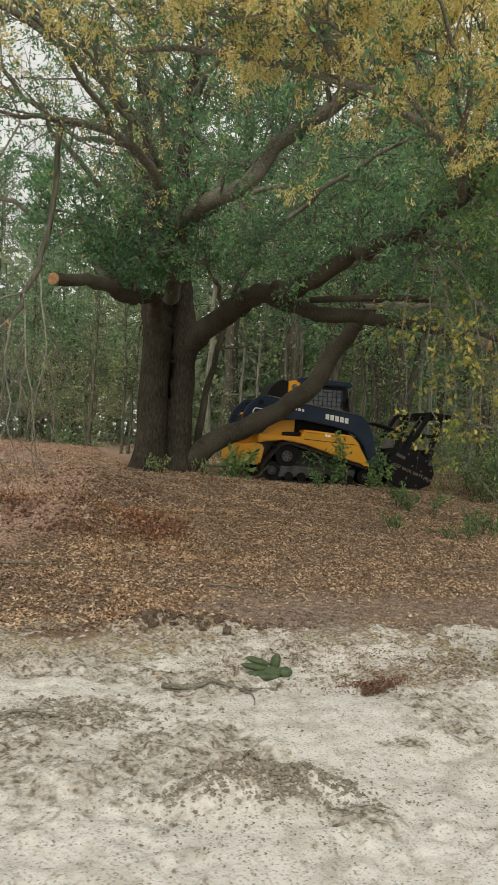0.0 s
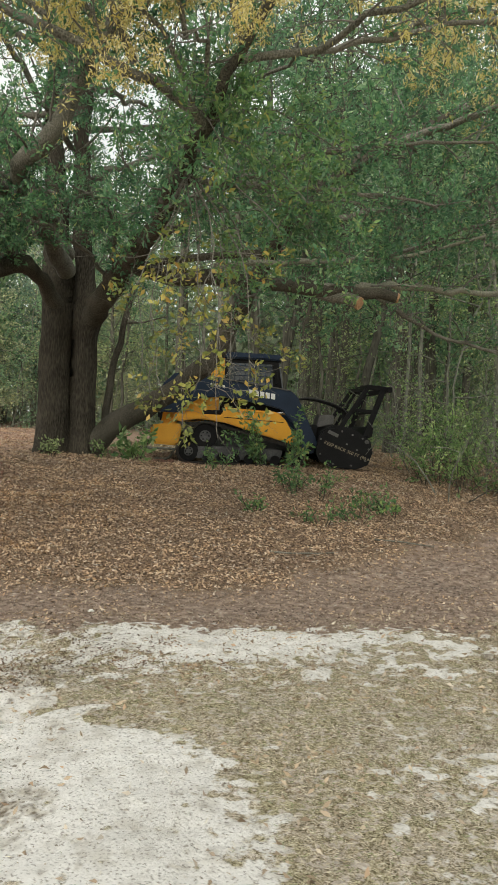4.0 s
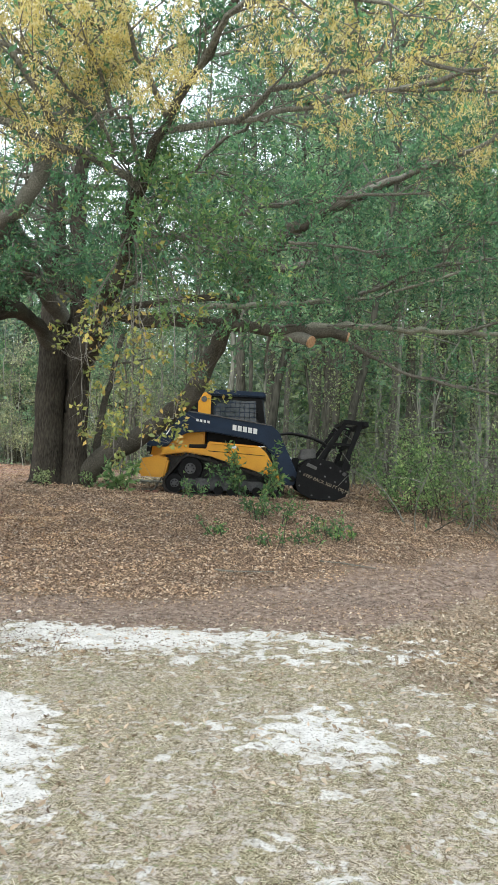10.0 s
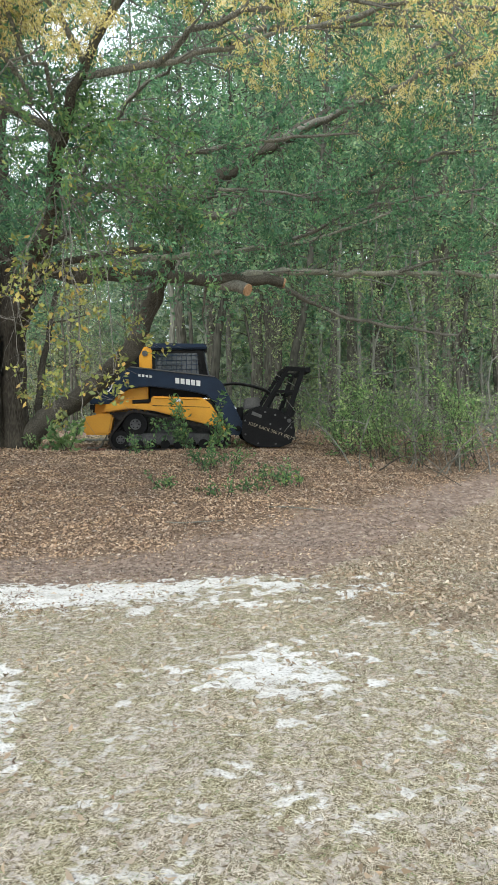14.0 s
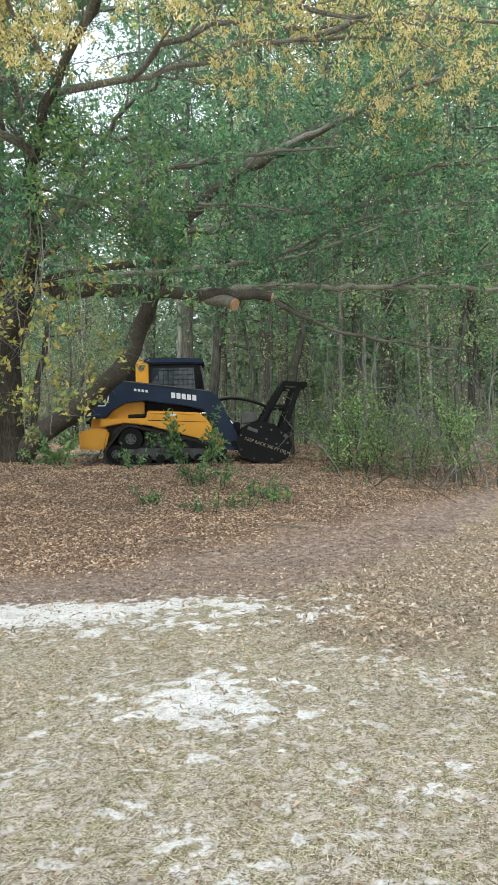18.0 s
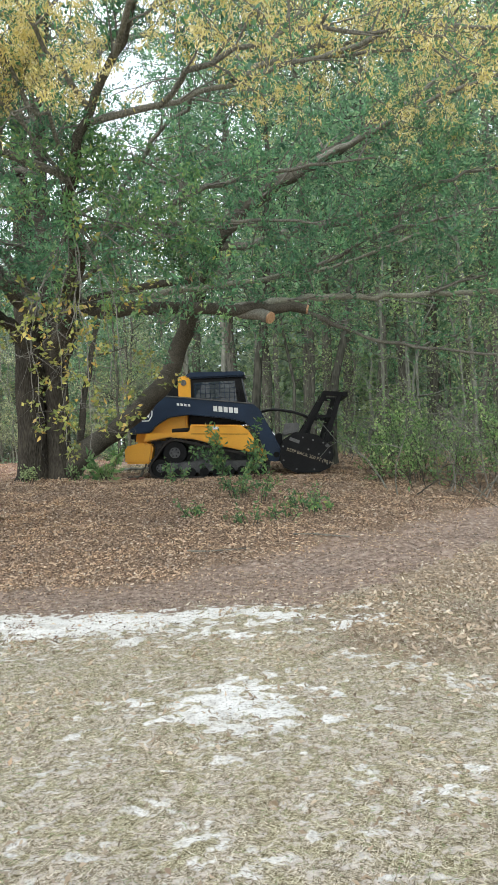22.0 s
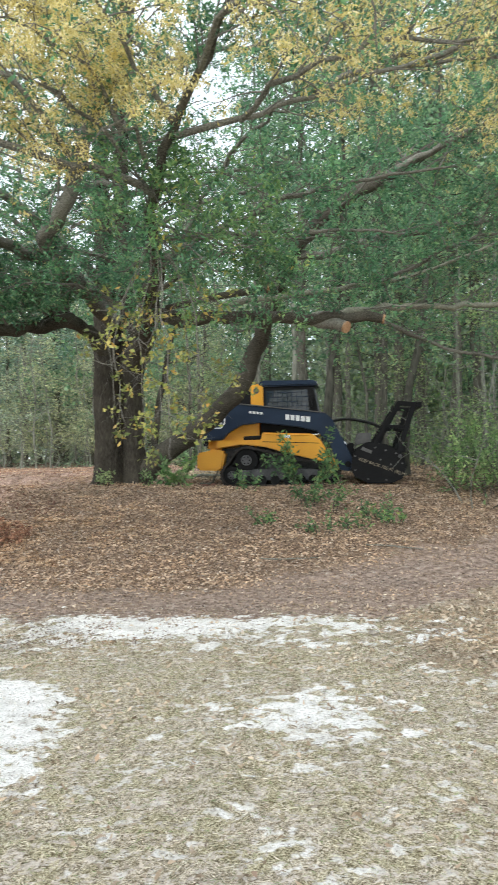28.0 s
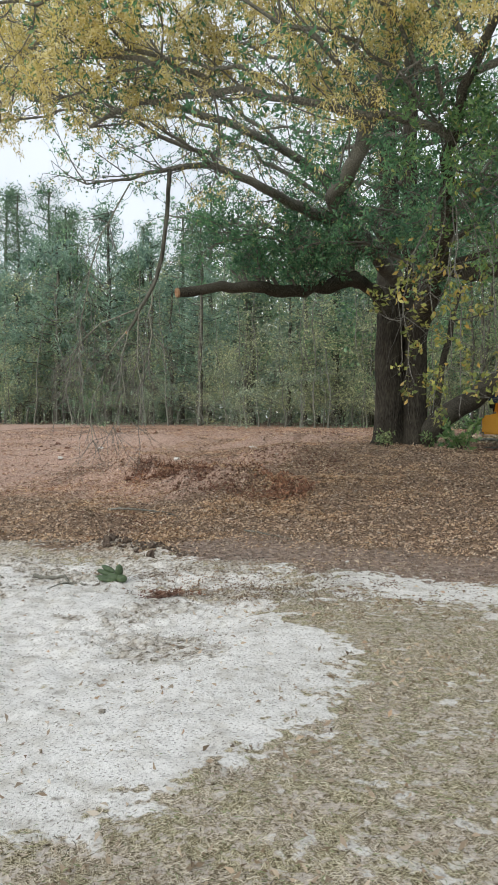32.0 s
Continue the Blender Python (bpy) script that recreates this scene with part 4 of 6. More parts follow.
# broken branch that hangs from the long limb
oak_limb([(-2.68, 7.7, 5.05), (-2.72, 7.65, 4.4), (-2.73, 7.6, 3.75), (-2.82, 7.45, 3.3), (-2.95, 7.3, 3.0), (-3.08, 7.2, 2.65)], 0.036, 0.024, 0.0, 0, label="broken branch hanging down", cut=True, mat=M_WOODBARK, seed=80)
for i, spray in enumerate(([(-2.82, 7.45, 3.3), (-2.75, 7.3, 2.9), (-2.68, 7.2, 2.4), (-2.75, 7.1, 1.9)], [(-2.95, 7.3, 3.0), (-3.4, 7.0, 2.75), (-3.75, 6.8, 2.3), (-3.8, 6.7, 1.7)], [(-3.1, 7.3, 4.8), (-3.4, 7.0, 4.0), (-3.6, 6.9, 3.0), (-3.6, 6.8, 2.0)], [(-3.05, 7.2, 2.7), (-3.1, 7.1, 2.3), (-3.0, 7.0, 1.8), (-3.1, 6.9, 1.3)], [(-2.95, 7.3, 3.0), (-2.9, 7.2, 2.5), (-2.8, 7.1, 1.9), (-2.75, 7.0, 1.3)], [(-3.05, 7.2, 2.7), (-3.35, 7.1, 2.3), (-3.5, 7.0, 1.7), (-3.45, 6.9, 1.1)])):
    oak_limb(spray, 0.012, 0.005, 0, 0, 0.1, 0.11, 0.75, -0.2, 1.0, mat=M_PALELIMB, seed=81 + 10 * i, twig=0.006, bare=True, label="bare pale twigs hanging from a broken branch")
# small stem that leans up beside the trunk
oak_limb([(0.1, 13.15, 1.0), (0.19, 13.1, 1.95), (0.24, 13.1, 2.44), (0.38, 13.1, 3.01), (0.47, 13.1, 3.57), (0.6, 13.1, 4.05)], 0.075, 0.05, 0, 0, mat=M_STEM, seed=84, wob=0.01, label="thin dark stem beside the trunk")
oak_limb([(0.46, 13.1, 3.37), (0.8, 13.1, 3.42), (1.18, 13.1, 3.53)], 0.022, 0.012, 0, 0, mat=M_STEM, seed=85, wob=0.01, label="short dead side branch")
# heavy boughs of catkins at the yard side
for i, bough in enumerate(([(1.4, 5.9, 4.6), (0.9, 5.3, 5.05), (0.3, 5.0, 5.15), (-0.4, 4.9, 5.2)], [(1.6, 6.0, 4.55), (1.55, 5.6, 4.75), (1.45, 5.3, 4.7), (1.38, 5.1, 4.55)], [(0.4, 4.9, 4.5), (-0.5, 4.5, 4.8), (-1.2, 4.3, 4.7), (-1.7, 4.1, 4.5)], [(1.4, 5.6, 4.8), (1.2, 5.1, 5.2), (0.8, 4.8, 5.4), (0.4, 4.6, 5.4)])):
    oak_limb(bough, 0.025, 0.008, 0.12, 2.5, 0.05, 0.22, 0.8, 0.12, seed=380 + i, wob=0.03, tuft=0.047, label="thin pale bough heavy with yellow catkins", twig=0.007)


# ---- the wood behind ----
def wood_tree(seed, height, rad, leaf_mat, leaves, leaf_size, crown_from=0.35, bark_mat=None, width=2.4, lean=0.04):
    """Meshes of a slim woodland tree: trunk with limbs, and a crown of leaves on fine shoots."""
    r = np.random.default_rng(seed)
    n = 14
    zs = np.linspace(-0.3, height, n)
    line = np.stack([np.cumsum(r.normal(size=n) * 0.07) + zs * lean, np.cumsum(r.normal(size=n) * 0.07), zs], -1)
    line[0, :2] = line[1, :2]
    off = line[0, :2].copy()
    line[:, :2] -= off
    t = Tubes()
    radii = rad * (1 - 0.8 * np.linspace(0, 1, n))
    radii[0] *= 1.5
    t.add(line, radii, 9)
    first = []
    for i in range(int(height * 3.4)):
        h = r.uniform(crown_from * 0.6, 0.98)
        p = line[min(n - 1, int(h * (n - 1)))] + (line[min(n - 1, int(h * (n - 1)) + 1)] - line[min(n - 1, int(h * (n - 1)))]) * r.uniform()
        a = r.uniform(0, 2 * np.pi)
        d = np.array((np.cos(a), np.sin(a), r.uniform(0.1, 0.7)))
        L = width * r.uniform(0.5, 1.2) * (1.15 - h * 0.75)
        k = 5
        pts, q = [p], p.copy()
        for j in range(k):
            d = unit(d + r.normal(size=3) * 0.2)
            q = q + d * L / k
            pts.append(q)
        pts = np.array(pts)
        t.add(pts, np.linspace(0.022, 0.006, k + 1), 3)
        first.append(pts)
    trunk = t.mesh("trunk", bark_mat or M_WOODBARK)
    tw = Tubes()
    shoots = []
    for f in first:
        shoots += sprout(f, 0.15, 0.3, 0.9, 0.006, tw, r, 1.2, 0.15, 0, 3)
    at, way = leaf_spots(shoots + first, 40, r, 0.05, 0.14)
    pick = r.permutation(len(at))[:leaves]
    crown = leaf_mesh("crown", at[pick], way[pick], leaf_size, 0.5, leaf_mat, r)
    return trunk, crown


def place_tree(meshes, name, x, y, scale, turn, label, group, tilt=0.0):
    ob = thing(name, (x, y, float(land(x, y)) - 0.05), label, "tree", group)
    ob.rotation_euler = (radians(tilt), 0, turn)
    ob.scale = (scale, scale, scale)
    part("trunk", meshes[0], None, ob)
    part("crown", meshes[1], None, ob)
    return ob


WOOD = [wood_tree(100, 12, 0.12, M_WOODLEAF, 2300, 0.235, 0.12, width=2.8), wood_tree(101, 14, 0.15, M_WOODLEAF, 2600, 0.235, 0.2, width=3.0), wood_tree(102, 10, 0.09, M_OLIVELEAF, 1900, 0.2, 0.1, width=2.6), wood_tree(103, 13, 0.11, M_OLIVELEAF, 2000, 0.2, 0.15, width=2.6), wood_tree(104, 16, 0.19, M_WOODLEAF, 2800, 0.26, 0.3, width=3.4), wood_tree(105, 7, 0.05, M_WOODLEAF, 2300, 0.16, 0.03, width=2.2)]
TALL = wood_tree(109, 17, 0.13, M_WOODLEAF, 4400, 0.155, 0.55, width=3.8)
NEAR = [wood_tree(106, 10, 0.09, M_OLIVELEAF, 4000, 0.079, 0.62, width=2.6), wood_tree(107, 12, 0.11, M_WOODLEAF, 4800, 0.091, 0.62, width=3.0), wood_tree(108, 8, 0.05, M_OLIVELEAF, 2600, 0.065, 0.35, width=2.2)]
SPARSE = [wood_tree(112, 11, 0.06, M_HAZEDLEAF, 2300, 0.13, 0.12, M_GREYBARK, 2.6), wood_tree(113, 9, 0.05, M_LITSPRINGLEAF, 1900, 0.12, 0.1, M_GREYBARK, 2.6)]
SHRUB = [wood_tree(114, 5, 0.035, M_HAZEDLEAF, 2000, 0.1, 0.02, M_GREYBARK, 2.8), wood_tree(115, 4, 0.03, M_LITSPRINGLEAF, 1700, 0.09, 0.02, M_GREYBARK, 2.4), wood_tree(116, 4.5, 0.035, M_WOODLEAF, 2000, 0.1, 0.02, M_WOODBARK, 2.6)]
SLIM = [wood_tree(150, 13, 0.075, M_WOODLEAF, 1400, 0.12, 0.7, None, 2.0, 0.02), wood_tree(151, 12, 0.06, M_WOODLEAF, 1200, 0.12, 0.7, M_GREYBARK, 1.8, -0.03), wood_tree(152, 14, 0.1, M_WOODLEAF, 1500, 0.13, 0.7, M_WOODBARK, 2.2, 0.03)]
BARE = [wood_tree(110, 10, 0.05, M_OLIVELEAF, 500, 0.1, 0.3, M_GREYBARK, 1.6), wood_tree(111, 12, 0.06, M_OLIVELEAF, 700, 0.1, 0.4, M_WOODBARK, 1.6)]


def pine(seed, height, lowest=0.5, boughs=38, reach=3.6, mat=None):
    r = np.random.default_rng(seed)
    t = Tubes()
    zs = np.linspace(-0.3, height, 12)
    t.add(np.stack([r.normal(size=12) * 0.05, r.normal(size=12) * 0.05, zs], -1), np.linspace(0.22, 0.05, 12), 9)
    tips = []
    for i in range(boughs):
        h = r.uniform(lowest, 1.0) ** 0.7
        a = r.uniform(0, 2 * np.pi)
        L = r.uniform(0.45, 1.0) * reach * (1.3 - h)
        p = np.array((0, 0, h * height))
        e = p + np.array((np.cos(a) * L, np.sin(a) * L, r.uniform(0.05, 0.5) * L))
        pts = np.linspace(p, e, 5) + r.normal(size=(5, 3)) * 0.04
        pts[0] = p
        t.add(pts, np.linspace(0.04, 0.012, 5), 4)
        for q in pts[2:]:
            tips.append(q)
    tips = np.array(tips)
    k = 21
    at = np.repeat(tips, k, 0) + r.normal(size=(len(tips) * k, 3)) * 0.24
    way = r.normal(size=at.shape) + np.array((0, 0, 0.35))
    return t.mesh("trunk", M_WOODBARK), leaf_mesh("crown", at, way, 0.3, 0.19, mat or M_PINE, r, 0.1)


PINES = [pine(120, 15), pine(121, 17)]
YOUNG = [pine(122, 9, 0.03, 56, 2.6, M_YOUNGPINE), pine(123, 11, 0.05, 62, 2.8, M_YOUNGPINE)]

rt = np.random.default_rng(31)
L_WOOD, L_BARE = "slim woodland tree in green leaf", "thin pale sapling, almost bare"
# single trees at the edge of the wood
place_tree(wood_tree(130, 9, 0.13, M_WOODLEAF, 1800, 0.13, 0.55, M_DARKBARK, width=2.0, lean=0.085), "tree", 3.7, 15.4, 1, 0, "dark slim tree at the edge of the wood", "trees of the wood")
place_tree(wood_tree(131, 10, 0.115, M_WOODLEAF, 2600, 0.13, 0.5, M_DARKBARK, width=2.2, lean=0.11), "tree", 5.47, 15.3, 1, 0.0, "dark slim tree at the edge of the wood", "trees of the wood")
place_tree(wood_tree(132, 15, 0.14, M_WOODLEAF, 3000, 0.15, 0.6, M_GREYBARK, 2.5, 0.0), "tree", 3.0, 26.0, 1, 0, "tall tree with pale grey bark", "trees of the wood")
for x, y in ((4.7, 15.6), (5.2, 16.2), (8.1, 11.8), (6.9, 16.5), (2.2, 17.5), (-0.5, 22.0), (-0.25, 22.5), (7.6, 15.6)):
    place_tree(BARE[int(rt.integers(2))], "sapling", x, y, rt.uniform(0.75, 1.0), rt.uniform(0, 6), L_BARE, "saplings of the wood")
for x, y in ((7.6, 19.5), (10.3, 18.0), (13.5, 18.5), (1.5, 26.0), (6.3, 22.5), (9.2, 24.5), (12.0, 21.5), (-3.6, 31), (-1.2, 29), (1.0, 30.5), (-2.2, 34)):
    place_tree(TALL, "tree", x, y, rt.uniform(0.9, 1.1) * (1 if x > 1.2 else 0.62), rt.uniform(0, 6), "tall woodland tree with a dense green crown", "trees of the wood")
for i in range(11):
    y = 16.4 + 10 * (i / 10) ** 1.2
    x = 3.2 + (i * 0.618 % 1) * (y * 0.55) + rt.uniform(-0.4, 0.4)
    place_tree(SLIM[i % 3], "tree", x, y, rt.uniform(0.8, 1.15), rt.uniform(0, 6.28), "slender bare-stemmed tree of the wood", "trees of the wood", rt.uniform(-3, 3))
THIN = [wood_tree(140, 4.6, 0.025, M_BUSH, 1500, 0.062, 0.08, M_GREYBARK, 1.9), wood_tree(141, 6.2, 0.03, M_OLIVELEAF, 1900, 0.062, 0.1, M_GREYBARK, 2.1)]
for i, (x, y) in enumerate(((7.0, 13.6), (8.2, 14.6), (9.4, 13.2), (10.2, 14.8), (6.6, 16.4), (9.0, 16.6), (4.6, 18.2), (0.6, 21.5))):
    place_tree(THIN[i % 2], "sapling", x, y, rt.uniform(0.75, 1.2), rt.uniform(0, 6), "thin sapling in light green leaf", "saplings of the wood", rt.uniform(-6, 6))
spots = []
for i in range(2000):
    x, y = rt.uniform(-34, 34), rt.uniform(15.5, 60)
    edge = 17.5 if x > 2.5 + 0.1 * (y - 15) else 31 + 3 * math.sin(x * 0.5)
    if x > 8.5:
        edge = 12.5 + 0.1 * (x - 8.5)
    if y < edge or abs(x - 2.5) > y * 0.75 + 4:
        continue
    gap = 1.25 if y < 26 else 2.2
    if any((x - a) ** 2 + (y - b) ** 2 < gap * gap for a, b in spots):
        continue
    spots.append((x, y))
    if len(spots) > 102:
        break
for x, y in spots:
    k = int(rt.integers(9))
    if y < 23 and x > 2:
        place_tree(NEAR[k % 3], "tree", x, y, rt.uniform(0.8, 1.15), rt.uniform(0, 6.28), L_WOOD, "trees of the wood", rt.uniform(-3, 3))
    elif x < 1 and k < 3:
        place_tree(SPARSE[k % 2], "tree", x, y, rt.uniform(0.8, 1.3), rt.uniform(0, 6.28), "thin grey tree just coming into olive leaf", "trees beyond the clearing", rt.uniform(-5, 5))
    elif k < 6:
        place_tree(WOOD[k], "tree", x, y, rt.uniform(0.8, 1.15) * (0.84 if x < 1 else 1), rt.uniform(0, 6.28), L_WOOD, "trees of the wood", rt.uniform(-3, 3))
    elif k == 6 or (x > 0 and k == 7):
        place_tree(BARE[k % 2], "sapling", x, y, rt.uniform(0.8, 1.2), rt.uniform(0, 6.28), L_BARE, "saplings of the wood", rt.uniform(-5, 5))
    else:
        place_tree(PINES[k % 2], "pine_tree", x, y, rt.uniform(0.75, 1.05) * (0.8 if x < 0 else 1), rt.uniform(0, 6.28), "tall pine with dark needled crown", "pines of the wood")

for x, y, k in ((-20, 41, 0.95), (-24.5, 40, 0.7), (-26.5, 42, 0.74), (-17.5, 40, 0.8), (-12.5, 41, 0.8), (-8.6, 43, 0.85), (-30, 38, 0.82), (-14.5, 36, 0.6), (-10.5, 39, 0.72), (-6, 41, 0.8), (-3.5, 40, 0.8), (-20.3, 38, 0.78), (-33.5, 38, 0.85), (-31.5, 41, 0.9), (-28.6, 37, 0.75), (-36.5, 40, 0.9), (-35, 43, 0.95)):
    place_tree(PINES[int(rt.integers(2))], "pine_tree", x, y, k * 1.1, rt.uniform(0, 6.28), "tall pine with dark needled crown", "pines of the wood")
for x, y, k in ((3.2, 24.0, 0.95), (6.0, 25.5, 1.1), (8.8, 22.5, 0.9), (10.8, 26.0, 1.15), (13.2, 24.0, 1.05), (16.0, 27.0, 1.2), (4.6, 29.5, 1.15), (7.4, 31.0, 1.25), (12.2, 31.5, 1.3), (1.6, 32.0, 1.1), (18.5, 30.0, 1.25), (15.0, 20.5, 0.9)):
    place_tree(PINES[int(rt.integers(2))], "pine_tree", x, y, k, rt.uniform(0, 6.28), "tall pine with dark needled crown", "pines of the wood")
for i in range(40):
    x, y = rt.uniform(-34, 1.0), rt.uniform(30.5, 41)
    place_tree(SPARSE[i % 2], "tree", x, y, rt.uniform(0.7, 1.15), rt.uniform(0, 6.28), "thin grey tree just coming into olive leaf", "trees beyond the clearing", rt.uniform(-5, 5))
for i in range(12):
    x, y = -13.5 + i * 0.75 + rt.uniform(-0.4, 0.4), rt.uniform(30, 33.5)
    place_tree(SPARSE[1], "tree", x, y, rt.uniform(0.55, 0.95), rt.uniform(0, 6.28), "thin grey tree just coming into olive leaf", "trees beyond the clearing", rt.uniform(-6, 6))
for i in range(13):
    x, y = -27 + i * 1.7 + rt.uniform(-0.6, 0.6), rt.uniform(29.2, 31.5)
    place_tree(BARE[0], "sapling", x, y, rt.uniform(0.6, 0.95), rt.uniform(0, 6.28), L_BARE, "saplings beyond the clearing", rt.uniform(-9, 9))
for i in range(16):
    x, y = rt.uniform(-40, -24), rt.uniform(34, 44)
    place_tree(WOOD[i % 6], "tree", x, y, rt.uniform(0.65, 0.9), rt.uniform(0, 6.28), L_WOOD, "trees beyond the clearing", rt.uniform(-3, 3))
for x, y, k in ((-29, 33, 1.0), (-26.6, 34.5, 0.9), (-31.5, 34, 1.1), (-24.4, 33.5, 0.8), (-19, 34.5, 0.75), (-33.5, 36, 1.1), (-11.5, 34, 0.7), (-5.2, 35, 0.75), (-27.5, 31.5, 0.6), (-25.5, 32.5, 1.15), (-22.6, 33.5, 1.1), (-21, 35.5, 1.2), (-16.8, 34, 0.95), (-14.4, 35.5, 1.1), (-9.2, 34.5, 0.95), (-7.4, 36, 1.1), (-3.2, 36, 1.0), (-30.4, 36.5, 1.3)):
    place_tree(YOUNG[int(rt.integers(2))], "pine_tree", x, y, k, rt.uniform(0, 6.28), "young bushy pine with blue-green needles", "pines of the wood")
for i in range(30):
    x = -31 + i * 1.08 + rt.uniform(-0.5, 0.5)
    y = 29.5 + 1.5 * math.sin(x * 0.7) + rt.uniform(-0.6, 2.6)
    if i % 2:
        continue
    place_tree(SHRUB[int(rt.integers(3))], "shrub", x, y, rt.uniform(0.5, 1.15), rt.uniform(0, 6.28), "loose twiggy shrub at the edge of the clearing", "shrubs beyond the clearing", rt.uniform(-6, 6))
# thick undergrowth and far crowns that close the wood; haze coloured into far leaves
n = 108000
fx = np.where(rt.uniform(0, 1, n) < 0.4, rt.uniform(4, 36, n), rt.uniform(-46, 34, n))
fy = np.where(fx < 0, 44 + rt.uniform(0, 9, n), 36 + rt.uniform(0, 12, n))
top = np.where(fx < 0, 8.6, 14.5) + 4.5 * fbm(fx * 0.12, fx * 0 + 3, 5) + 3.5 * fbm(fx * 0.6, fx * 0 + 9, 6)
fz = land(fx, fy) - 0.2 + top * rt.uniform(0, 1, n)
low_k = n // 3
fz[:low_k] = land(fx[:low_k], fy[:low_k]) + rt.uniform(-0.2, 8, low_k)
fy[:low_k] += 6
far_me = leaf_mesh("far_wood", np.stack([fx, fy, fz], -1), rt.normal(size=(n, 3)), 0.44, 0.7, M_HAZEDLEAF, rt)
tagged(new("far_wood", far_me), "dense wall of far woodland foliage in hazed green", "woodland", kind="stuff")
n = 75000
ux = rt.uniform(-28, 26, n)
uy = rt.uniform(0, 1, n) ** 1.4 * 16 + np.where(ux > 2.5, 21.0, 29 + 1.5 * np.sin(ux * 0.7) + 1.2 * np.sin(ux * 1.9))
clump = fbm(ux * 0.6, uy * 0.6, 15)
thin = (ux > 1.5) | (rt.uniform(0, 1, n) < 0.14)
ux, uy, clump = ux[thin], uy[thin], clump[thin]
n = len(ux)
uz = land(ux, uy) + rt.uniform(0, 1, n) * (0.25 + np.where(ux > 1.5, 3.4, 5.4) * np.clip(clump - np.where(ux > 1.5, 0.46, 0.42), 0, 1) * 3)
for side, mat, look_of in ((ux > 1.5, M_OLIVELEAF, "loose undergrowth of olive-green leaves between the trees"), (ux <= 1.5, M_HAZEDLEAF, "loose green undergrowth beyond the clearing, greyed by painted haze")):
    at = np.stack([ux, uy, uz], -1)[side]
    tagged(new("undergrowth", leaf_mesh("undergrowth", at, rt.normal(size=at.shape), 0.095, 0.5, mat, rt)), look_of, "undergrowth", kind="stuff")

# thin grey brushwood at the foot of the trees
for n, (xa, xb), (ya, yb), tall in ((110, (-32, 1.5), (28.8, 36), 5.0), (190, (2.8, 16), (16.5, 28), 3.6), (16, (5.8, 9.2), (11.2, 14.0), 2.6)):
    t = Tubes()
    for i in range(n):
        x, y = rt.uniform(xa, xb), ya + (yb - ya) * rt.uniform() ** 1.5 + (1.5 * math.sin(xa + rt.uniform() + i) if xa < 0 else 0)
        q = np.array((x, y, float(land(x, y)) - 0.1))
        d, pts = unit(np.array((rt.normal() * 0.5, rt.normal() * 0.5, 1.0))), [q]
        L = tall * rt.uniform(0.25, 1.0)
        for j in range(5):
            d = unit(d + rt.normal(size=3) * 0.26)
            q = q + d * L / 5
            pts.append(q)
        t.add(pts, np.linspace(0.016, 0.005, 6), 3)
        for j in (2, 3, 4):
            e = unit(d + rt.normal(size=3) * 0.9)
            t.add([pts[j], pts[j] + e * L * 0.16 + (0, 0, 0.04), pts[j] + e * L * 0.32], (0.008, 0.006, 0.004), 3)
    tagged(new("brushwood", t.mesh("brushwood", M_GREYBARK)), "thicket of thin grey bare stems", "brushwood", kind="stuff")


def bush(x, y, wide, high, leaves, mat, label, seed, size=0.08, stems=9):
    r = np.random.default_rng(seed)
    ob = thing("bush", (x, y, float(ground_z(x, y)) - 0.03), label, "bush", "bushes by the wood")
    t = Tubes()
    lines = []
    for i in range(stems):
        a = r.uniform(0, 2 * np.pi)
        u = wide * 0.42 * r.uniform() ** 0.5
        q = np.array((np.cos(a) * u, np.sin(a) * u, 0.0))
        pts = [q]
        d = unit(np.array((np.cos(a) * wide * 0.2, np.sin(a) * wide * 0.2, high)))
        L = high * r.uniform(0.6, 1.15)
        for j in range(6):
            d = unit(d + r.normal(size=3) * 0.2)
            q = q + d * L / 6
            pts.append(q)
        pts = np.array(pts)
        t.add(pts, np.linspace(0.009, 0.003, 7), 4)
        lines.append(pts)
    shoots = []
    for f in lines:
        shoots += sprout(f, 0.1, 0.12, 0.36 * wide / 1.5, 0.003, t, r, 1.7, 0.0, 0.3, 3)
    tagged(part("stemwork", t.mesh("stemwork", M_STEM), None, ob), kind="stuff")
    at, way = leaf_spots(shoots + lines, 44, r, 0.25, 0.03)
    pick = r.permutation(len(at))[:leaves]
    tagged(part("foliage", leaf_mesh("foliage", at[pick], way[pick], size, 0.42, mat, r), None, ob), kind="stuff")
    return ob


bush(6.35, 12.4, 1.5, 1.7, 2000, M_BUSH, "bright green loose leafy bush at the edge of the bank", 201, 0.072, 14)
bush(6.9, 12.4, 2.2, 1.5, 1500, M_BUSH, "bright green loose leafy bush at the edge of the bank", 202, 0.072, 16)
bush(7.8, 11.9, 1.8, 1.5, 1300, M_BUSH, "bright green loose leafy bush at the edge of the bank", 211, 0.072, 14)
bush(8.6, 11.8, 1.8, 1.6, 2000, M_BUSH, "green loose leafy bush at the edge of the bank", 203, 0.072, 12)
bush(3.3, 12.5, 1.0, 1.0, 1100, M_BRIGHT, "small bright green bush", 204, 0.1)
bush(0.75, 12.2, 0.6, 0.6, 260, M_BUSH, "small broad-leaved sprout at the foot of the oak", 205, 0.15, 5)
bush(-0.75, 12.45, 0.45, 0.4, 150, M_OLIVELEAF, "small pale green weeds at the foot of the oak", 206, 0.07, 6)
bush(0.05, 12.4, 0.4, 0.3, 110, M_BUSH, "small green weeds at the foot of the oak", 207, 0.07, 5)
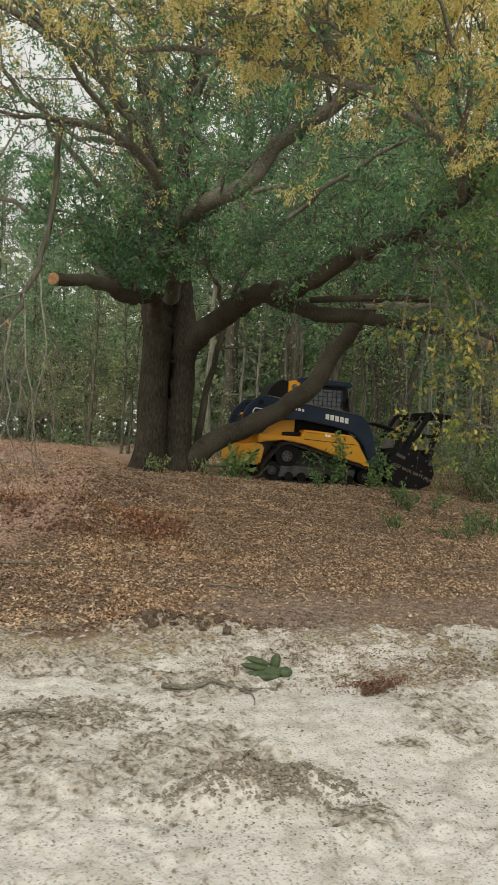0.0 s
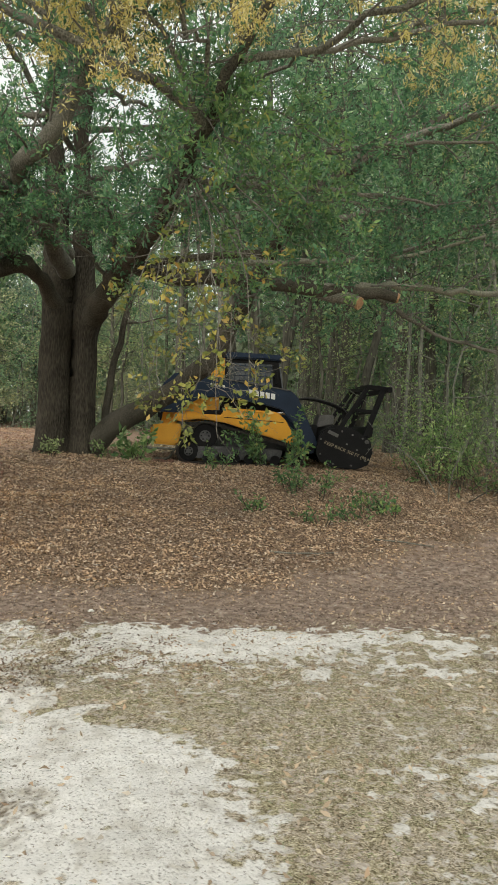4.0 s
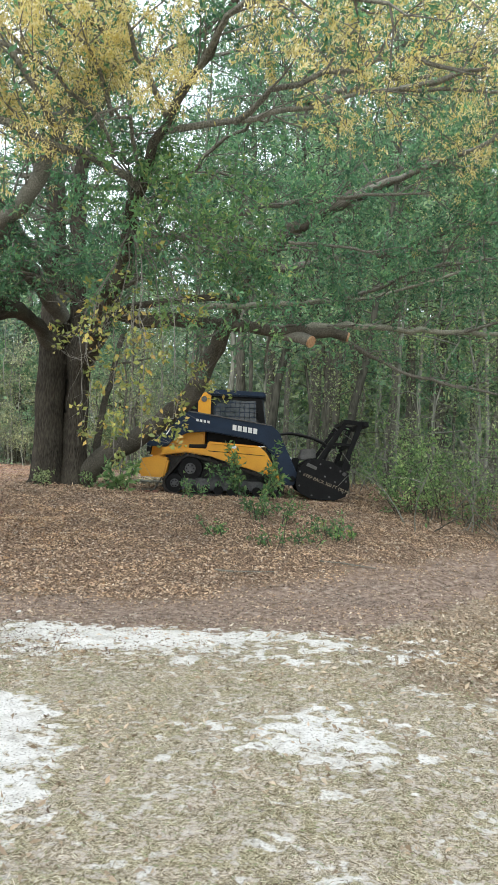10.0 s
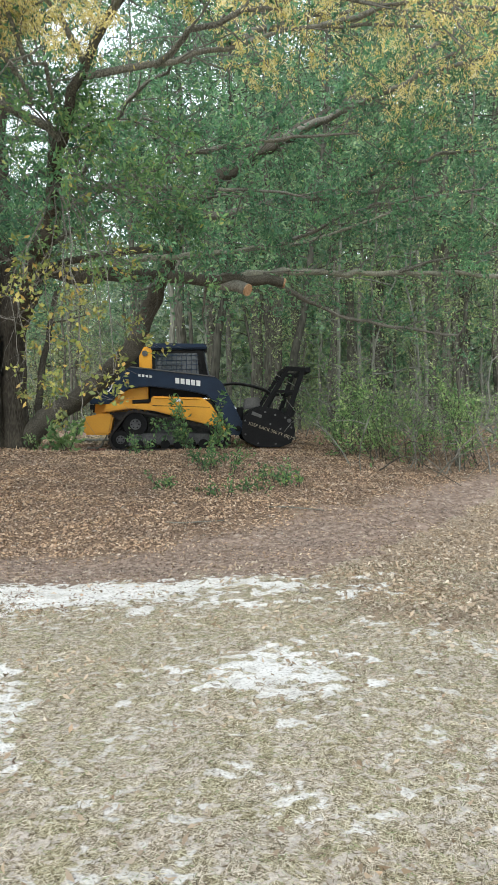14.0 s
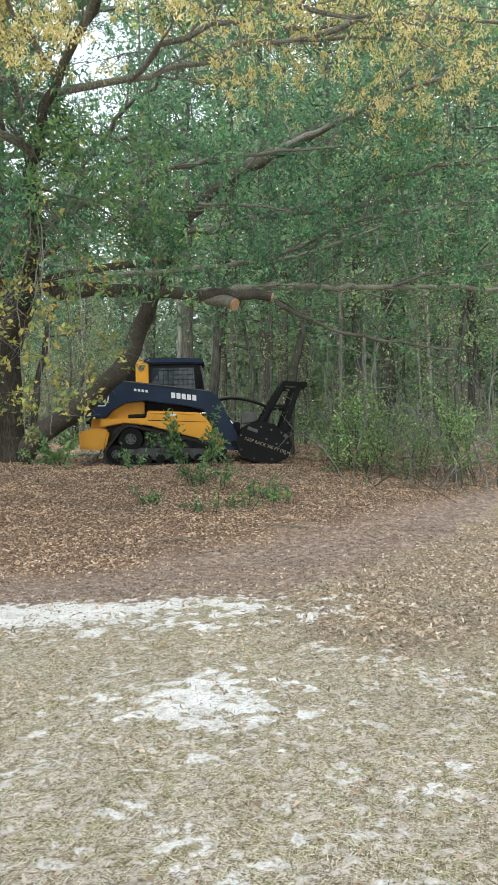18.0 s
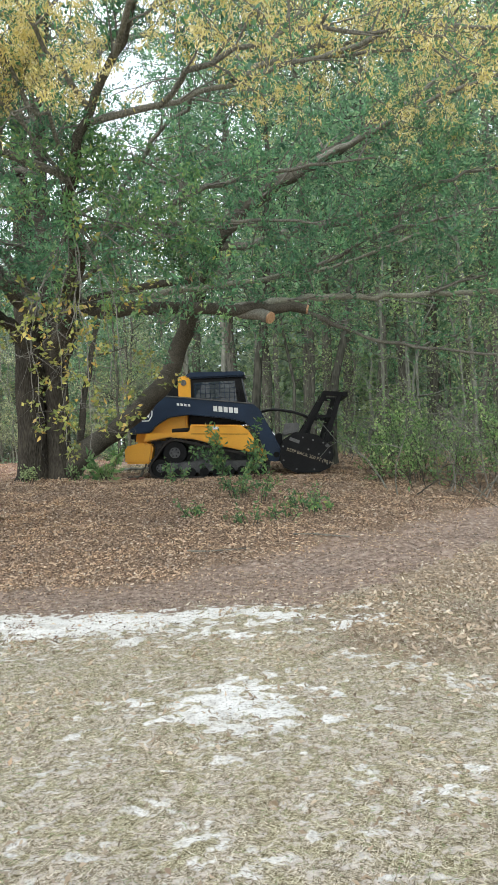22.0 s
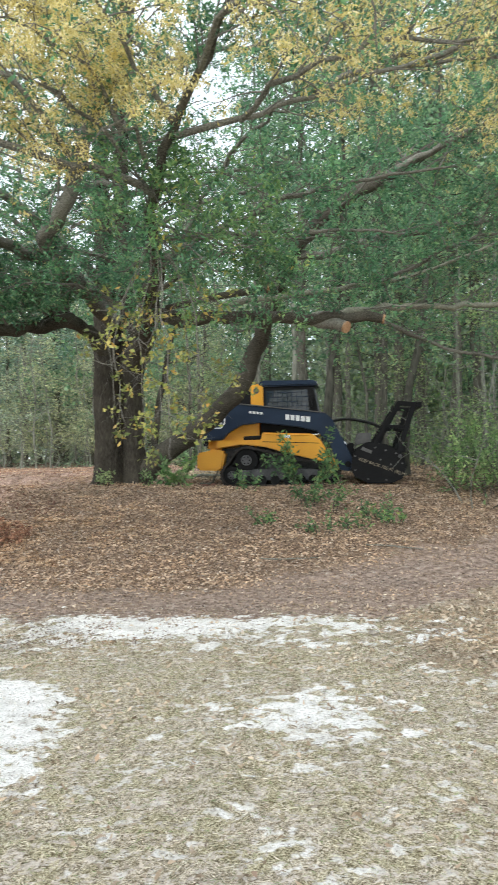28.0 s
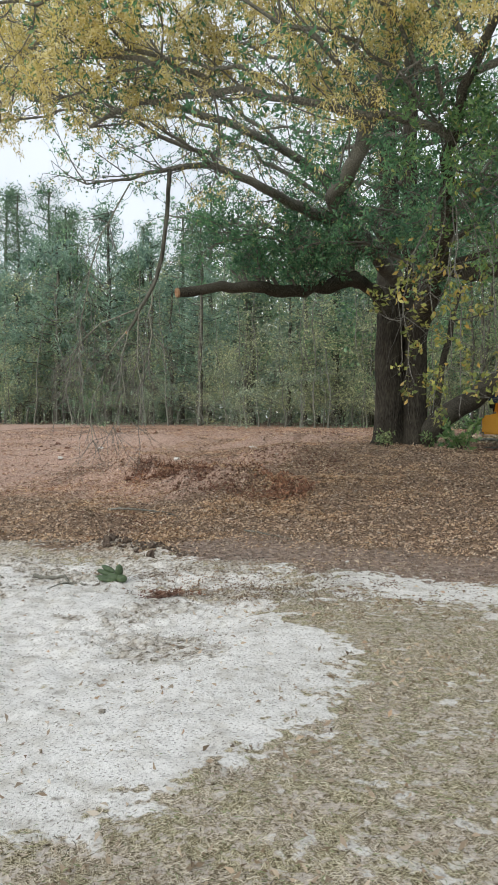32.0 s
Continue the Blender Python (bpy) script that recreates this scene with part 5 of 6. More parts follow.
for i, (x, y, k) in enumerate(((3.3, 10.5, 1.0), (4.3, 9.6, 1.0), (3.4, 8.9, 0.8), (3.5, 10.2, 1.2), (4.6, 9.8, 0.9), (2.6, 9.4, 0.7), (2.2, 11.6, 0.9), (3.9, 9.1, 0.7))):
    bush(x, y, 0.55 * k, 0.42 * k, 260, M_BRIGHT, "small green sprout in the leaf litter", 220 + i, 0.07, 6)


def tangle(x, y, stems, reach, label, seed):
    """A dead treetop: crooked bare stems with forked twigs."""
    r = np.random.default_rng(seed)
    ob = thing("dead_treetop", (x, y, float(ground_z(x, y)) - 0.04), label, "branch", "dead treetops by the wood")
    for i in range(stems):
        a = r.uniform(0, 2 * np.pi)
        q = np.array((r.normal() * 0.25, r.normal() * 0.2, 0.0))
        d, pts = unit(np.array((math.cos(a) * 0.7, math.sin(a) * 0.5, r.uniform(0.5, 1.3)))), [q]
        L = reach * r.uniform(0.6, 1.1)
        for j in range(8):
            d = unit(d + r.normal(size=3) * 0.22 + (0, 0, -0.05 * j * 0.4))
            q = q + d * L / 8
            q[2] = max(q[2], 0.05)
            pts.append(q)
        t = Tubes()
        k = r.uniform(0.007, 0.015)
        t.add(np.array(pts), np.linspace(k, 0.004, 9), 6)
        stem = part("stem", t.mesh("stem", M_TWIG), None, ob)
        tw = Tubes()
        for f in sprout(np.array(pts), 0.2, 0.22, 0.9, 0.006, tw, r, 1.2, 0.1, 0.2, 4):
            sprout(f, 0.2, 0.16, 0.4, 0.003, tw, r, 1.2, 0.0, 0.2, 3)
        tagged(part("twigwork", tw.mesh("twigwork", M_TWIG), None, stem), kind="stuff")


tangle(7.75, 11.05, 6, 2.3, "tangle of bare grey dead branches at the edge of the wood", 401)
tangle(8.6, 11.3, 6, 2.6, "tangle of bare grey dead branches beside the bushes", 402)
tangle(6.9, 11.6, 3, 1.3, "low dead grey branches among the bushes", 403)

# ---- litter and grass ----
rl = np.random.default_rng(61)


def scatter(name, n, xr, yr, keep, size, width, mat, label, flat=0.25, up=0.0, lift=0.01, power=1.0):
    x = rl.uniform(*xr, n)
    y = yr[0] + (yr[1] - yr[0]) * rl.uniform(0, 1, n) ** power
    ok = rl.uniform(0, 1, n) < keep(x, y)
    x, y = x[ok], y[ok]
    z = ground_z(x, y) + lift * rl.uniform(0.2, 1, len(x))
    way = rl.normal(size=(len(x), 3)) * np.array((1, 1, flat)) + np.array((0, 0, up))
    me = leaf_mesh(name, np.stack([x, y, z], -1), way, size, width, mat, rl, 0.5)
    return tagged(new(name, me), label, name.replace("_", " "), kind="stuff")


scatter("leaf_litter", 270000, (-7, 13), (4.8, 18.5), lambda x, y: zones(x, y)["leaves"] * (1 - 0.62 * zones(x, y)["red"]), 0.044, 0.4, M_LITTER, "brown fallen oak leaves spread over the bank", 0.35, lift=0.032)
scatter("leaf_litter", 36000, (-4.5, 2.6), (4.9, 10.5), lambda x, y: zones(x, y)["leaves"] * sstep(1.8, -1.2, x) * sstep(0.4, 0.56, fbm(x * 0.8, y * 1.2, 57)), 0.047, 0.42, M_RUSTLEAF, "rust-coloured fallen leaves drifted over the bank", 0.4, 0.03, 0.04)
scatter("leaf_litter", 52000, (3, 11), (1.5, 9), lambda x, y: 0.6 * zones(x, y)["rleaves"] + 0.012, 0.05, 0.4, M_TANLEAF, "tan fallen leaves matted on the lawn", 0.4, lift=0.022)
scatter("dry_grass", 250000, (0.4, 7.0), (-1.5, 5.3), lambda x, y: np.clip(1 - zones(x, y)["sand"] * 1.35 - zones(x, y)["dirt"] * 0.9, 0.015, 1) * sstep(7.0, 5.6, x) * (0.06 + 0.94 * sstep(-1.5, 0.6, y + 1.2 * (fbm(x * 0.9, y * 0.9, 27) - 0.5))), 0.03, 0.11, M_STRAW, "short dry straw-coloured grass", 0.3, 0.1, 0.01, 1.05)
scatter("dry_grass", 14000, (-0.5, 12), (-9, 0), lambda x, y: sstep(-0.2, 1.2, x - 1.3 * (y > -3)) * sstep(-9, -3, y) * sstep(12, 7, x), 0.05, 0.13, M_STRAW, "short dry straw-coloured grass", 0.3, 0.1, 0.01)
scatter("stray_leaves", 700, (-4, 6), (-0.2, 5.2), lambda x, y: 0.5 + 0 * x, 0.035, 0.5, M_LITTER, "stray dead leaves on sand and grass", lift=0.01)
scatter("leaf_litter", 30000, (-1, 17), (14.5, 32), lambda x, y: 0.95 * sstep(1.0, 2.4, x + 0 * y), 0.085, 0.4, M_LITTER, "brown fallen leaves on the floor of the wood", 0.5, lift=0.05)
scatter("wood_chips", 70000, (-18, -1.0), (6.5, 30), lambda x, y: zones(x, y)["red"], 0.06, 0.3, M_CHIP, "shredded red-brown wood chips", lift=0.02)

scatter("wood_chips", 20000, (-6.5, -1.2), (7, 13), lambda x, y: zones(x, y)["red"], 0.05, 0.3, M_CHIP, "shredded red-brown wood chips near the oak", 0.4, lift=0.025)
scatter("pale_chips", 9000, (-0.3, 3.2), (14.2, 20), lambda x, y: 0.9 * sstep(0.42, 0.55, fbm(x * 0.8, y * 0.8, 44)), 0.1, 0.3, M_PALECHIP, "pale shredded wood strewn on the wood floor", lift=0.04)


# ---- the tracked loader ----
M_YELLOW = coat("yellow_paint", (0.66, 0.3, 0.012), (0.8, 0.39, 0.016), 3, 0.45, 0, 0.03, spec=0.5)
M_NAVY = coat("dark_blue_grey_paint", (0.006, 0.015, 0.034), (0.014, 0.03, 0.062), 3, 0.45, 0, 0.03, spec=0.25)
M_BLACK = coat("black_steel", (0.004, 0.004, 0.0045), (0.012, 0.012, 0.0125), 4, 0.6, 0, 0.05, spec=0.15)
M_RUBBER = coat("track_rubber", (0.012, 0.011, 0.01), (0.05, 0.043, 0.037), 6, 0.85, 0, 0.2)
M_DUSTY = coat("dusty_steel", (0.06, 0.06, 0.06), (0.17, 0.165, 0.155), 5, 0.65, 0.2, 0.1)
M_FRAME = coat("dirty_dark_steel", (0.04, 0.042, 0.046), (0.13, 0.13, 0.13), 5, 0.7, 0.1, 0.1)
M_WHITE = coat("white_marking", (0.7, 0.7, 0.68), (0.8, 0.8, 0.78), 8, 0.5)
M_STENCIL = coat("faded_stencil_paint", (0.2, 0.17, 0.12), (0.36, 0.31, 0.22), 9, 0.8)
M_CHROME = coat("bright_steel", (0.5, 0.5, 0.5), (0.7, 0.7, 0.7), 8, 0.25, 0.9, 0.02)
M_HOSE = coat("black_hose", (0.01, 0.01, 0.01), (0.03, 0.03, 0.03), 8, 0.5)
M_GLASS, gn, gl, gb = material("tinted_glass")
gb.inputs["Base Color"].default_value = (0.03, 0.04, 0.045, 1)
gb.inputs["Roughness"].default_value = 0.05
gb.inputs["Metallic"].default_value = 0.0
gb.inputs["Specular IOR Level"].default_value = 0.6


def prism(poly, y0, y1, bev=0.012):
    """A plate cut to an outline in x and z, between two values of y, with bevelled edges."""
    bm = bmesh.new()
    a = [bm.verts.new((x, y0, z)) for x, z in poly]
    b = [bm.verts.new((x, y1, z)) for x, z in poly]
    bm.faces.new(a)
    bm.faces.new(b[::-1])
    for i in range(len(poly)):
        j = (i + 1) % len(poly)
        bm.faces.new((a[j], a[i], b[i], b[j]))
    bmesh.ops.recalc_face_normals(bm, faces=bm.faces)
    if bev:
        bmesh.ops.bevel(bm, geom=list(bm.edges), offset=bev, segments=2, affect="EDGES", clamp_overlap=True)
    return bm


def cyl(c, r, y0, y1, seg=20):
    bm = bmesh.new()
    m = Matrix.Translation((c[0], (y0 + y1) / 2, c[1])) @ Matrix.Rotation(radians(90), 4, "X")
    bmesh.ops.create_cone(bm, cap_ends=True, segments=seg, radius1=r, radius2=r, depth=abs(y1 - y0), matrix=m)
    return bm


def bar(p, q, r, seg=8):
    """A round bar from p to q."""
    bm = bmesh.new()
    p, q = Vector(p), Vector(q)
    m = Matrix.Translation((p + q) / 2) @ (q - p).to_track_quat("Z", "Y").to_matrix().to_4x4()
    bmesh.ops.create_cone(bm, cap_ends=True, segments=seg, radius1=r, radius2=r, depth=(q - p).length, matrix=m)
    return bm


def beam(p, q, w, h, bev=0.006):
    """A square bar from p to q."""
    bm = bmesh.new()
    p, q = Vector(p), Vector(q)
    m = Matrix.Translation((p + q) / 2) @ (q - p).to_track_quat("Z", "Y").to_matrix().to_4x4() @ Matrix.Diagonal((w, h, (q - p).length, 1))
    bmesh.ops.create_cube(bm, size=1, matrix=m)
    bmesh.ops.bevel(bm, geom=list(bm.edges), offset=bev, segments=1, affect="EDGES")
    return bm


def hose(pts, r):
    t = Tubes()
    t.add(smooth_line(pts, 0.06, 0), r, 8)
    return t.mesh("hose", M_HOSE)


def belt_outline(circles, steps=10):
    """The outline of a belt laid round wheels (x, z, radius): their convex hull."""
    pts = []
    for cx, cz, r in circles:
        for k in range(48):
            a = 2 * math.pi * k / 48
            pts.append((cx + r * math.cos(a), cz + r * math.sin(a)))
    pts = sorted(set(pts))

    def half(seq):
        out = []
        for p in seq:
            while len(out) > 1 and (out[-1][0] - out[-2][0]) * (p[1] - out[-2][1]) - (out[-1][1] - out[-2][1]) * (p[0] - out[-2][0]) <= 0:
                out.pop()
            out.append(p)
        return out[:-1]

    return half(pts) + half(pts[::-1])


def loader():
    m = thing("compact_track_loader", (0, 0, 0), "yellow and dark blue tracked loader with a black mulching head", "loader")
    # undercarriage, one on each side
    wheels = [(1.0, 0.21, 0.16), (-0.98, 0.24, 0.19), (-0.68, 0.54, 0.24)]
    outer = belt_outline([(x, z, r + 0.045) for x, z, r in wheels])
    inner = belt_outline(wheels)
    for s in (-1, 1):
        y0, y1 = s * 0.58, s * 1.0
        bm = bmesh.new()

        def loop(poly, y):
            # evenly spaced points round the outline
            p = np.array(poly + poly[:1])
            c = np.concatenate([[0], np.cumsum(np.linalg.norm(np.diff(p, axis=0), axis=1))])
            t = np.linspace(0, c[-1], 88, endpoint=False)
            return [bm.verts.new((np.interp(v, c, p[:, 0]), y, np.interp(v, c, p[:, 1]))) for v in t]

        rings = [loop(outer, y0), loop(outer, y1), loop(inner, y1), loop(inner, y0)]
        for i in range(88):
            j = (i + 1) % 88
            for k in range(4):
                bm.faces.new((rings[k][i], rings[k][j], rings[(k + 1) % 4][j], rings[(k + 1) % 4][i]))
        track = part("track", bm, M_RUBBER, m, "dusty black rubber track")
        p = np.array(outer + outer[:1])
        c = np.concatenate([[0], np.cumsum(np.linalg.norm(np.diff(p, axis=0), axis=1))])
        lug_me = bpy.data.meshes.new("lug")
        lb = bmesh.new()
        bmesh.ops.create_cube(lb, size=1, matrix=Matrix.Diagonal((0.05, 0.42, 0.035, 1)))
        lb.to_mesh(lug_me)
        lb.free()
        lug_me.materials.append(M_RUBBER)
        for i in range(44):
            v = (i + 0.5) * c[-1] / 44
            x, z = np.interp(v, c, p[:, 0]), np.interp(v, c, p[:, 1])
            x2, z2 = np.interp((v + 0.03) % c[-1], c, p[:, 0]), np.interp((v + 0.03) % c[-1], c, p[:, 1])
            lug = part("lug", lug_me, None, track)
            lug.location = (x, (y0 + y1) / 2, z)
            lug.rotation_euler = (0, -math.atan2(z2 - z, x2 - x), 0)
        fr = part("roller_frame", prism([(-0.85, 0.12), (0.75, 0.12), (0.8, 0.33), (-0.8, 0.36)], s * 0.66, s * 0.94, 0.02), M_FRAME, m, "dusty dark grey track frame")
        for x in (-0.62, -0.36, -0.1, 0.16, 0.42, 0.66):
            part("roller", cyl((x, 0.13), 0.095, s * 0.7, s * 0.96), M_BLACK, fr)
        for x, z, r in wheels:
            w = part("track_wheel", cyl((x, z), r * 0.97, s * 0.64, s * 0.93), M_BLACK, m)
            part("hub", cyl((x, z), r * 0.45, s * 0.93, s * 0.965), M_FRAME, w)
            for k in range(6):
                a = k * math.pi / 3
                part("bolt", cyl((x + r * 0.3 * math.cos(a), z + r * 0.3 * math.sin(a)), 0.016, s * 0.96, s * 0.975, 6), M_BLACK, w)
        # yellow flank over the track
        fl = part("flank", prism([(-1.3, 0.78), (-1.28, 0.95), (-0.38, 0.95), (-0.35, 1.1), (0.66, 1.05), (0.82, 0.92), (1.2, 0.3), (1.1, 0.24), (0.92, 0.47), (0.4, 0.6), (-0.3, 0.8), (-0.8, 0.86)], s * 0.56, s * 0.9, 0.02), M_YELLOW, m, "yellow side panel")
        part("seam", prism([(-0.34, 0.9), (0.8, 0.85), (0.8, 0.862), (-0.34, 0.915)], s * 0.895, s * 0.903, 0.001), M_BLACK, fl)
        part("latch", prism([(0.1, 0.98), (0.22, 0.975), (0.22, 1.03), (0.1, 1.035)], s * 0.9, s * 0.915, 0.004), M_CHROME, fl)
        part("step_bar", bar((-0.3, s * 0.9, 1.06), (0.6, s * 0.9, 1.02), 0.014), M_YELLOW, fl)
        # lift arm
        arm = part("lift_arm", prism([(-1.6, 0.96), (-1.62, 1.26), (-1.52, 1.5), (-1.3, 1.71), (-1.1, 1.73), (0.92, 1.47), (1.06, 1.35), (1.22, 1.02), (1.48, 0.5), (1.4, 0.28), (1.2, 0.3), (1.0, 0.84), (0.76, 1.1), (0.4, 1.19), (-0.4, 1.3), (-0.8, 1.26), (-1.08, 1.1), (-1.2, 0.96)], s * 0.62, s * 0.8, 0.02), M_NAVY, m, "dark blue-grey lift arm")
        part("arm_rail", prism([(-1.12, 1.725), (0.9, 1.465), (0.92, 1.485), (-1.12, 1.75)], s * 0.6, s * 0.82, 0.003), M_DUSTY, arm, "pale strip along the upper edge")
        side = s * 0.8
        part("badge", prism([(-1.41, 1.3), (-1.34, 1.2), (-1.2, 1.2), (-1.13, 1.3), (-1.12, 1.4), (-1.17, 1.47), (-1.37, 1.48), (-1.42, 1.41)], side, side + s * 0.006, 0.002), M_WHITE, arm, "white shield-shaped mark")
        part("badge_field", prism([(-1.388, 1.31), (-1.33, 1.222), (-1.21, 1.222), (-1.152, 1.31), (-1.143, 1.395), (-1.18, 1.448), (-1.36, 1.458), (-1.397, 1.405)], side, side + s * 0.01, 0.002), M_NAVY, arm)
        part("badge_bar", prism([(-1.36, 1.31), (-1.3, 1.26), (-1.26, 1.32), (-1.2, 1.27), (-1.18, 1.36), (-1.24, 1.38), (-1.3, 1.41)], side, side + s * 0.014, 0.002), M_WHITE, arm)
        for k in range(4):
            x = -0.62 + k * 0.075
            z = 1.5 - 0.13 * (x + 0.62)
            part("marking_bar", prism([(x, z), (x + 0.05, z - 0.009), (x + 0.05, z + 0.04), (x, z + 0.05)], side, side + s * 0.005, 0.001), M_WHITE, arm)
        for k in range(5):
            x = 0.12 + k * 0.105
            z = 1.35 - 0.13 * (x - 0.12)
            part("lettering_bar", prism([(x, z), (x + 0.08, z - 0.01), (x + 0.08, z + 0.1), (x, z + 0.11)], side, side + s * 0.005, 0.001), M_WHITE, arm)
        part("pivot_pin", cyl((1.36, 0.42), 0.06, s * 0.6, s * 0.84), M_BLACK, arm)
        part("pivot_pin", cyl((-1.25, 1.6), 0.05, s * 0.6, s * 0.83), M_BLACK, arm)
        cy = part("lift_cylinder", bar((-0.75, s * 0.71, 0.98), (0.35, s * 0.71, 1.02), 0.05, 12), M_BLACK, m)
        part("piston_rod", bar((0.35, s * 0.71, 1.02), (0.85, s * 0.71, 1.04), 0.026, 12), M_CHROME, cy)
        tc = part("tilt_cylinder", bar((0.98, s * 0.45, 1.2), (1.28, s * 0.45, 0.88), 0.045, 12), M_BLACK, m)
        part("piston_rod", bar((1.28, s * 0.45, 0.88), (1.5, s * 0.45, 0.64), 0.025, 12), M_CHROME, tc)
    # chassis, engine and rear
    part("chassis", prism([(-1.2, 0.3), (1.0, 0.3), (1.05, 0.55), (0.8, 0.95), (-1.25, 0.95)], -0.56, 0.56, 0.03), M_FRAME, m, "dark grimy chassis")
    part("engine_hood", prism([(-1.55, 0.75), (-0.45, 0.75), (-0.45, 1.55), (-0.75, 1.6), (-1.45, 1.4)], -0.56, 0.56, 0.04), M_YELLOW, m, "yellow engine cover")
    part("rear_bumper", prism([(-1.72, 0.35), (-1.2, 0.33), (-1.12, 0.72), (-1.3, 0.78), (-1.72, 0.7)], -0.85, 0.85, 0.04), M_YELLOW, m, "dirty yellow rear bumper")
    grille = part("rear_grille", prism([(-1.585, 0.8), (-1.55, 0.8), (-1.47, 1.35), (-1.5, 1.35)], -0.45, 0.45, 0.005), M_BLACK, m)
    for k in range(6):
        z = 0.86 + 0.08 * k
        part("slat", beam((-1.59 + 0.09 * (z - 0.8) / 0.55, -0.42, z), (-1.59 + 0.09 * (z - 0.8) / 0.55, 0.42, z), 0.02, 0.03, 0.003), M_NAVY, grille)
    ex = part("exhaust_stack", cyl((-0.95, 0), 0.05, -0.3, -0.2), M_BLACK, m)
    ex.matrix_basis = Matrix.Translation((0, -0.1, 1.6)) @ Matrix.Rotation(radians(0), 4, "X")
    # cab
    cab = part("cab", prism([(-0.42, 0.95), (0.72, 0.95), (0.82, 1.3), (0.68, 2.06), (-0.42, 2.06)], -0.46, 0.46, 0.03), M_BLACK, m, "black cab shell")
    part("rear_screen", prism([(-1.12, 1.6), (-0.6, 1.6), (-0.6, 2.1), (-0.78, 2.12), (-0.98, 1.95)], -0.46, 0.46, 0.03), M_BLACK, m, "black sloping rear screen box")
    part("roof", prism([(-0.5, 2.06), (0.78, 2.06), (0.74, 2.17), (-0.4, 2.19)], -0.52, 0.52, 0.03), M_NAVY, m, "dark blue cab roof")
    part("rear_post", prism([(-0.62, 1.4), (-0.36, 1.4), (-0.36, 2.14), (-0.62, 2.1)], -0.5, 0.5, 0.02), M_YELLOW, m, "yellow rear cab post")
    for s in (-1, 1):
        part("beacon", cyl((-0.5, 1.98), 0.06, s * 0.5, s * 0.53, 14), M_DUSTY, m)
        win = part("side_window", prism([(-0.3, 1.35), (0.62, 1.2), (0.56, 1.98), (-0.3, 1.98)], s * 0.46, s * 0.475, 0.004), M_GLASS, m)
        for k in range(9):
            x = -0.26 + 0.1 * k
            part("screen_bar", beam((x, s * 0.482, 1.36 - 0.16 * (x + 0.3)), (x, s * 0.482, 1.97), 0.012, 0.01, 0.002), M_NAVY, win)
        for k in range(7):
            z = 1.36 + 0.095 * k
            part("screen_bar", beam((-0.29, s * 0.486, z), (0.58, s * 0.486, z), 0.012, 0.01, 0.002), M_NAVY, win)
        lamp = part("work_lamp", beam((0.66, s * 0.38, 2.12), (0.76, s * 0.38, 2.12), 0.12, 0.08), M_BLACK, m)
        part("lens", beam((0.76, s * 0.38, 2.12), (0.768, s * 0.38, 2.12), 0.1, 0.06, 0.003), M_WHITE, lamp)
        part("rear_lamp", beam((-1.6, s * 0.7, 0.9), (-1.52, s * 0.7, 0.9), 0.08, 0.1), M_BLACK, m)
    door = part("cab_door", prism([(0.70, 0.98), (0.83, 1.3), (0.84, 1.32), (0.72, 2.03), (0.69, 2.03), (0.79, 1.3)], -0.4, 0.4, 0.004), M_GLASS, m, "dark tinted front door")
    part("door_handle", bar((0.8, -0.36, 1.4), (0.78, -0.36, 1.6), 0.012), M_CHROME, door)
    mirror = part("mirror", beam((0.62, -0.62, 1.72), (0.66, -0.62, 1.72), 0.14, 0.22), M_BLACK, m)
    part("mirror_arm", bar((0.6, -0.47, 1.75), (0.62, -0.6, 1.74), 0.012), M_BLACK, mirror)
    # hoses to the head
    for k in range(4):
        y = -0.3 + 0.14 * k
        part("hose", hose([(0.95, y, 1.3), (1.35, y - 0.05, 1.36), (1.85, y, 1.26), (2.1, y * 0.8, 1.1), (2.05, y * 0.8, 0.8)], 0.022), None, m)
    # mulching head
    part("mulching_head", prism([(1.45, 0.3), (1.48, 0.7), (1.75, 0.86), (2.15, 0.8), (2.42, 0.62), (2.3, 0.56), (2.0, 0.72), (1.78, 0.6), (1.72, 0.22)], -0.95, 0.95, 0.02), M_BLACK, m, "black mulcher housing")
    for s in (-1, 1):
        pl = part("side_plate", prism([(1.42, 0.3), (1.45, 0.6), (1.6, 0.77), (1.8, 0.8), (2.25, 0.72), (2.45, 0.58), (2.5, 0.36), (2.42, 0.12), (2.2, 0.03), (1.75, 0.04), (1.5, 0.16)], s * 0.95, s * 1.02, 0.01), M_BLACK, m, "black side plate with bolts")
        part("decal", prism([(1.62, 0.7), (1.82, 0.62), (1.84, 0.68), (1.65, 0.76)], s * 1.02, s * 1.026, 0.001), M_DUSTY, pl, "pale rectangular decal")
        words = bpy.data.curves.new("warning_lettering", "FONT")
        words.body, words.size, words.extrude = "KEEP BACK 300 FT (90 M)", 0.088, 0.002
        words_me = bpy.data.meshes.new_from_object(bpy.data.objects.new("warning_lettering", words))
        words_me.materials.clear()
        words_me.materials.append(M_STENCIL)
        words_me.transform(Matrix.Translation((1.56 if s < 0 else 2.32, s * 1.024, 0.5 if s < 0 else 0.24)) @ Matrix.Rotation(radians(20) * -s, 4, "Y") @ Matrix.Rotation(radians(90), 4, "X") @ (Matrix.Identity(4) if s < 0 else Matrix.Rotation(radians(180), 4, "Y")))
        part("warning_lettering", words_me, None, pl, "pale stencilled warning words")
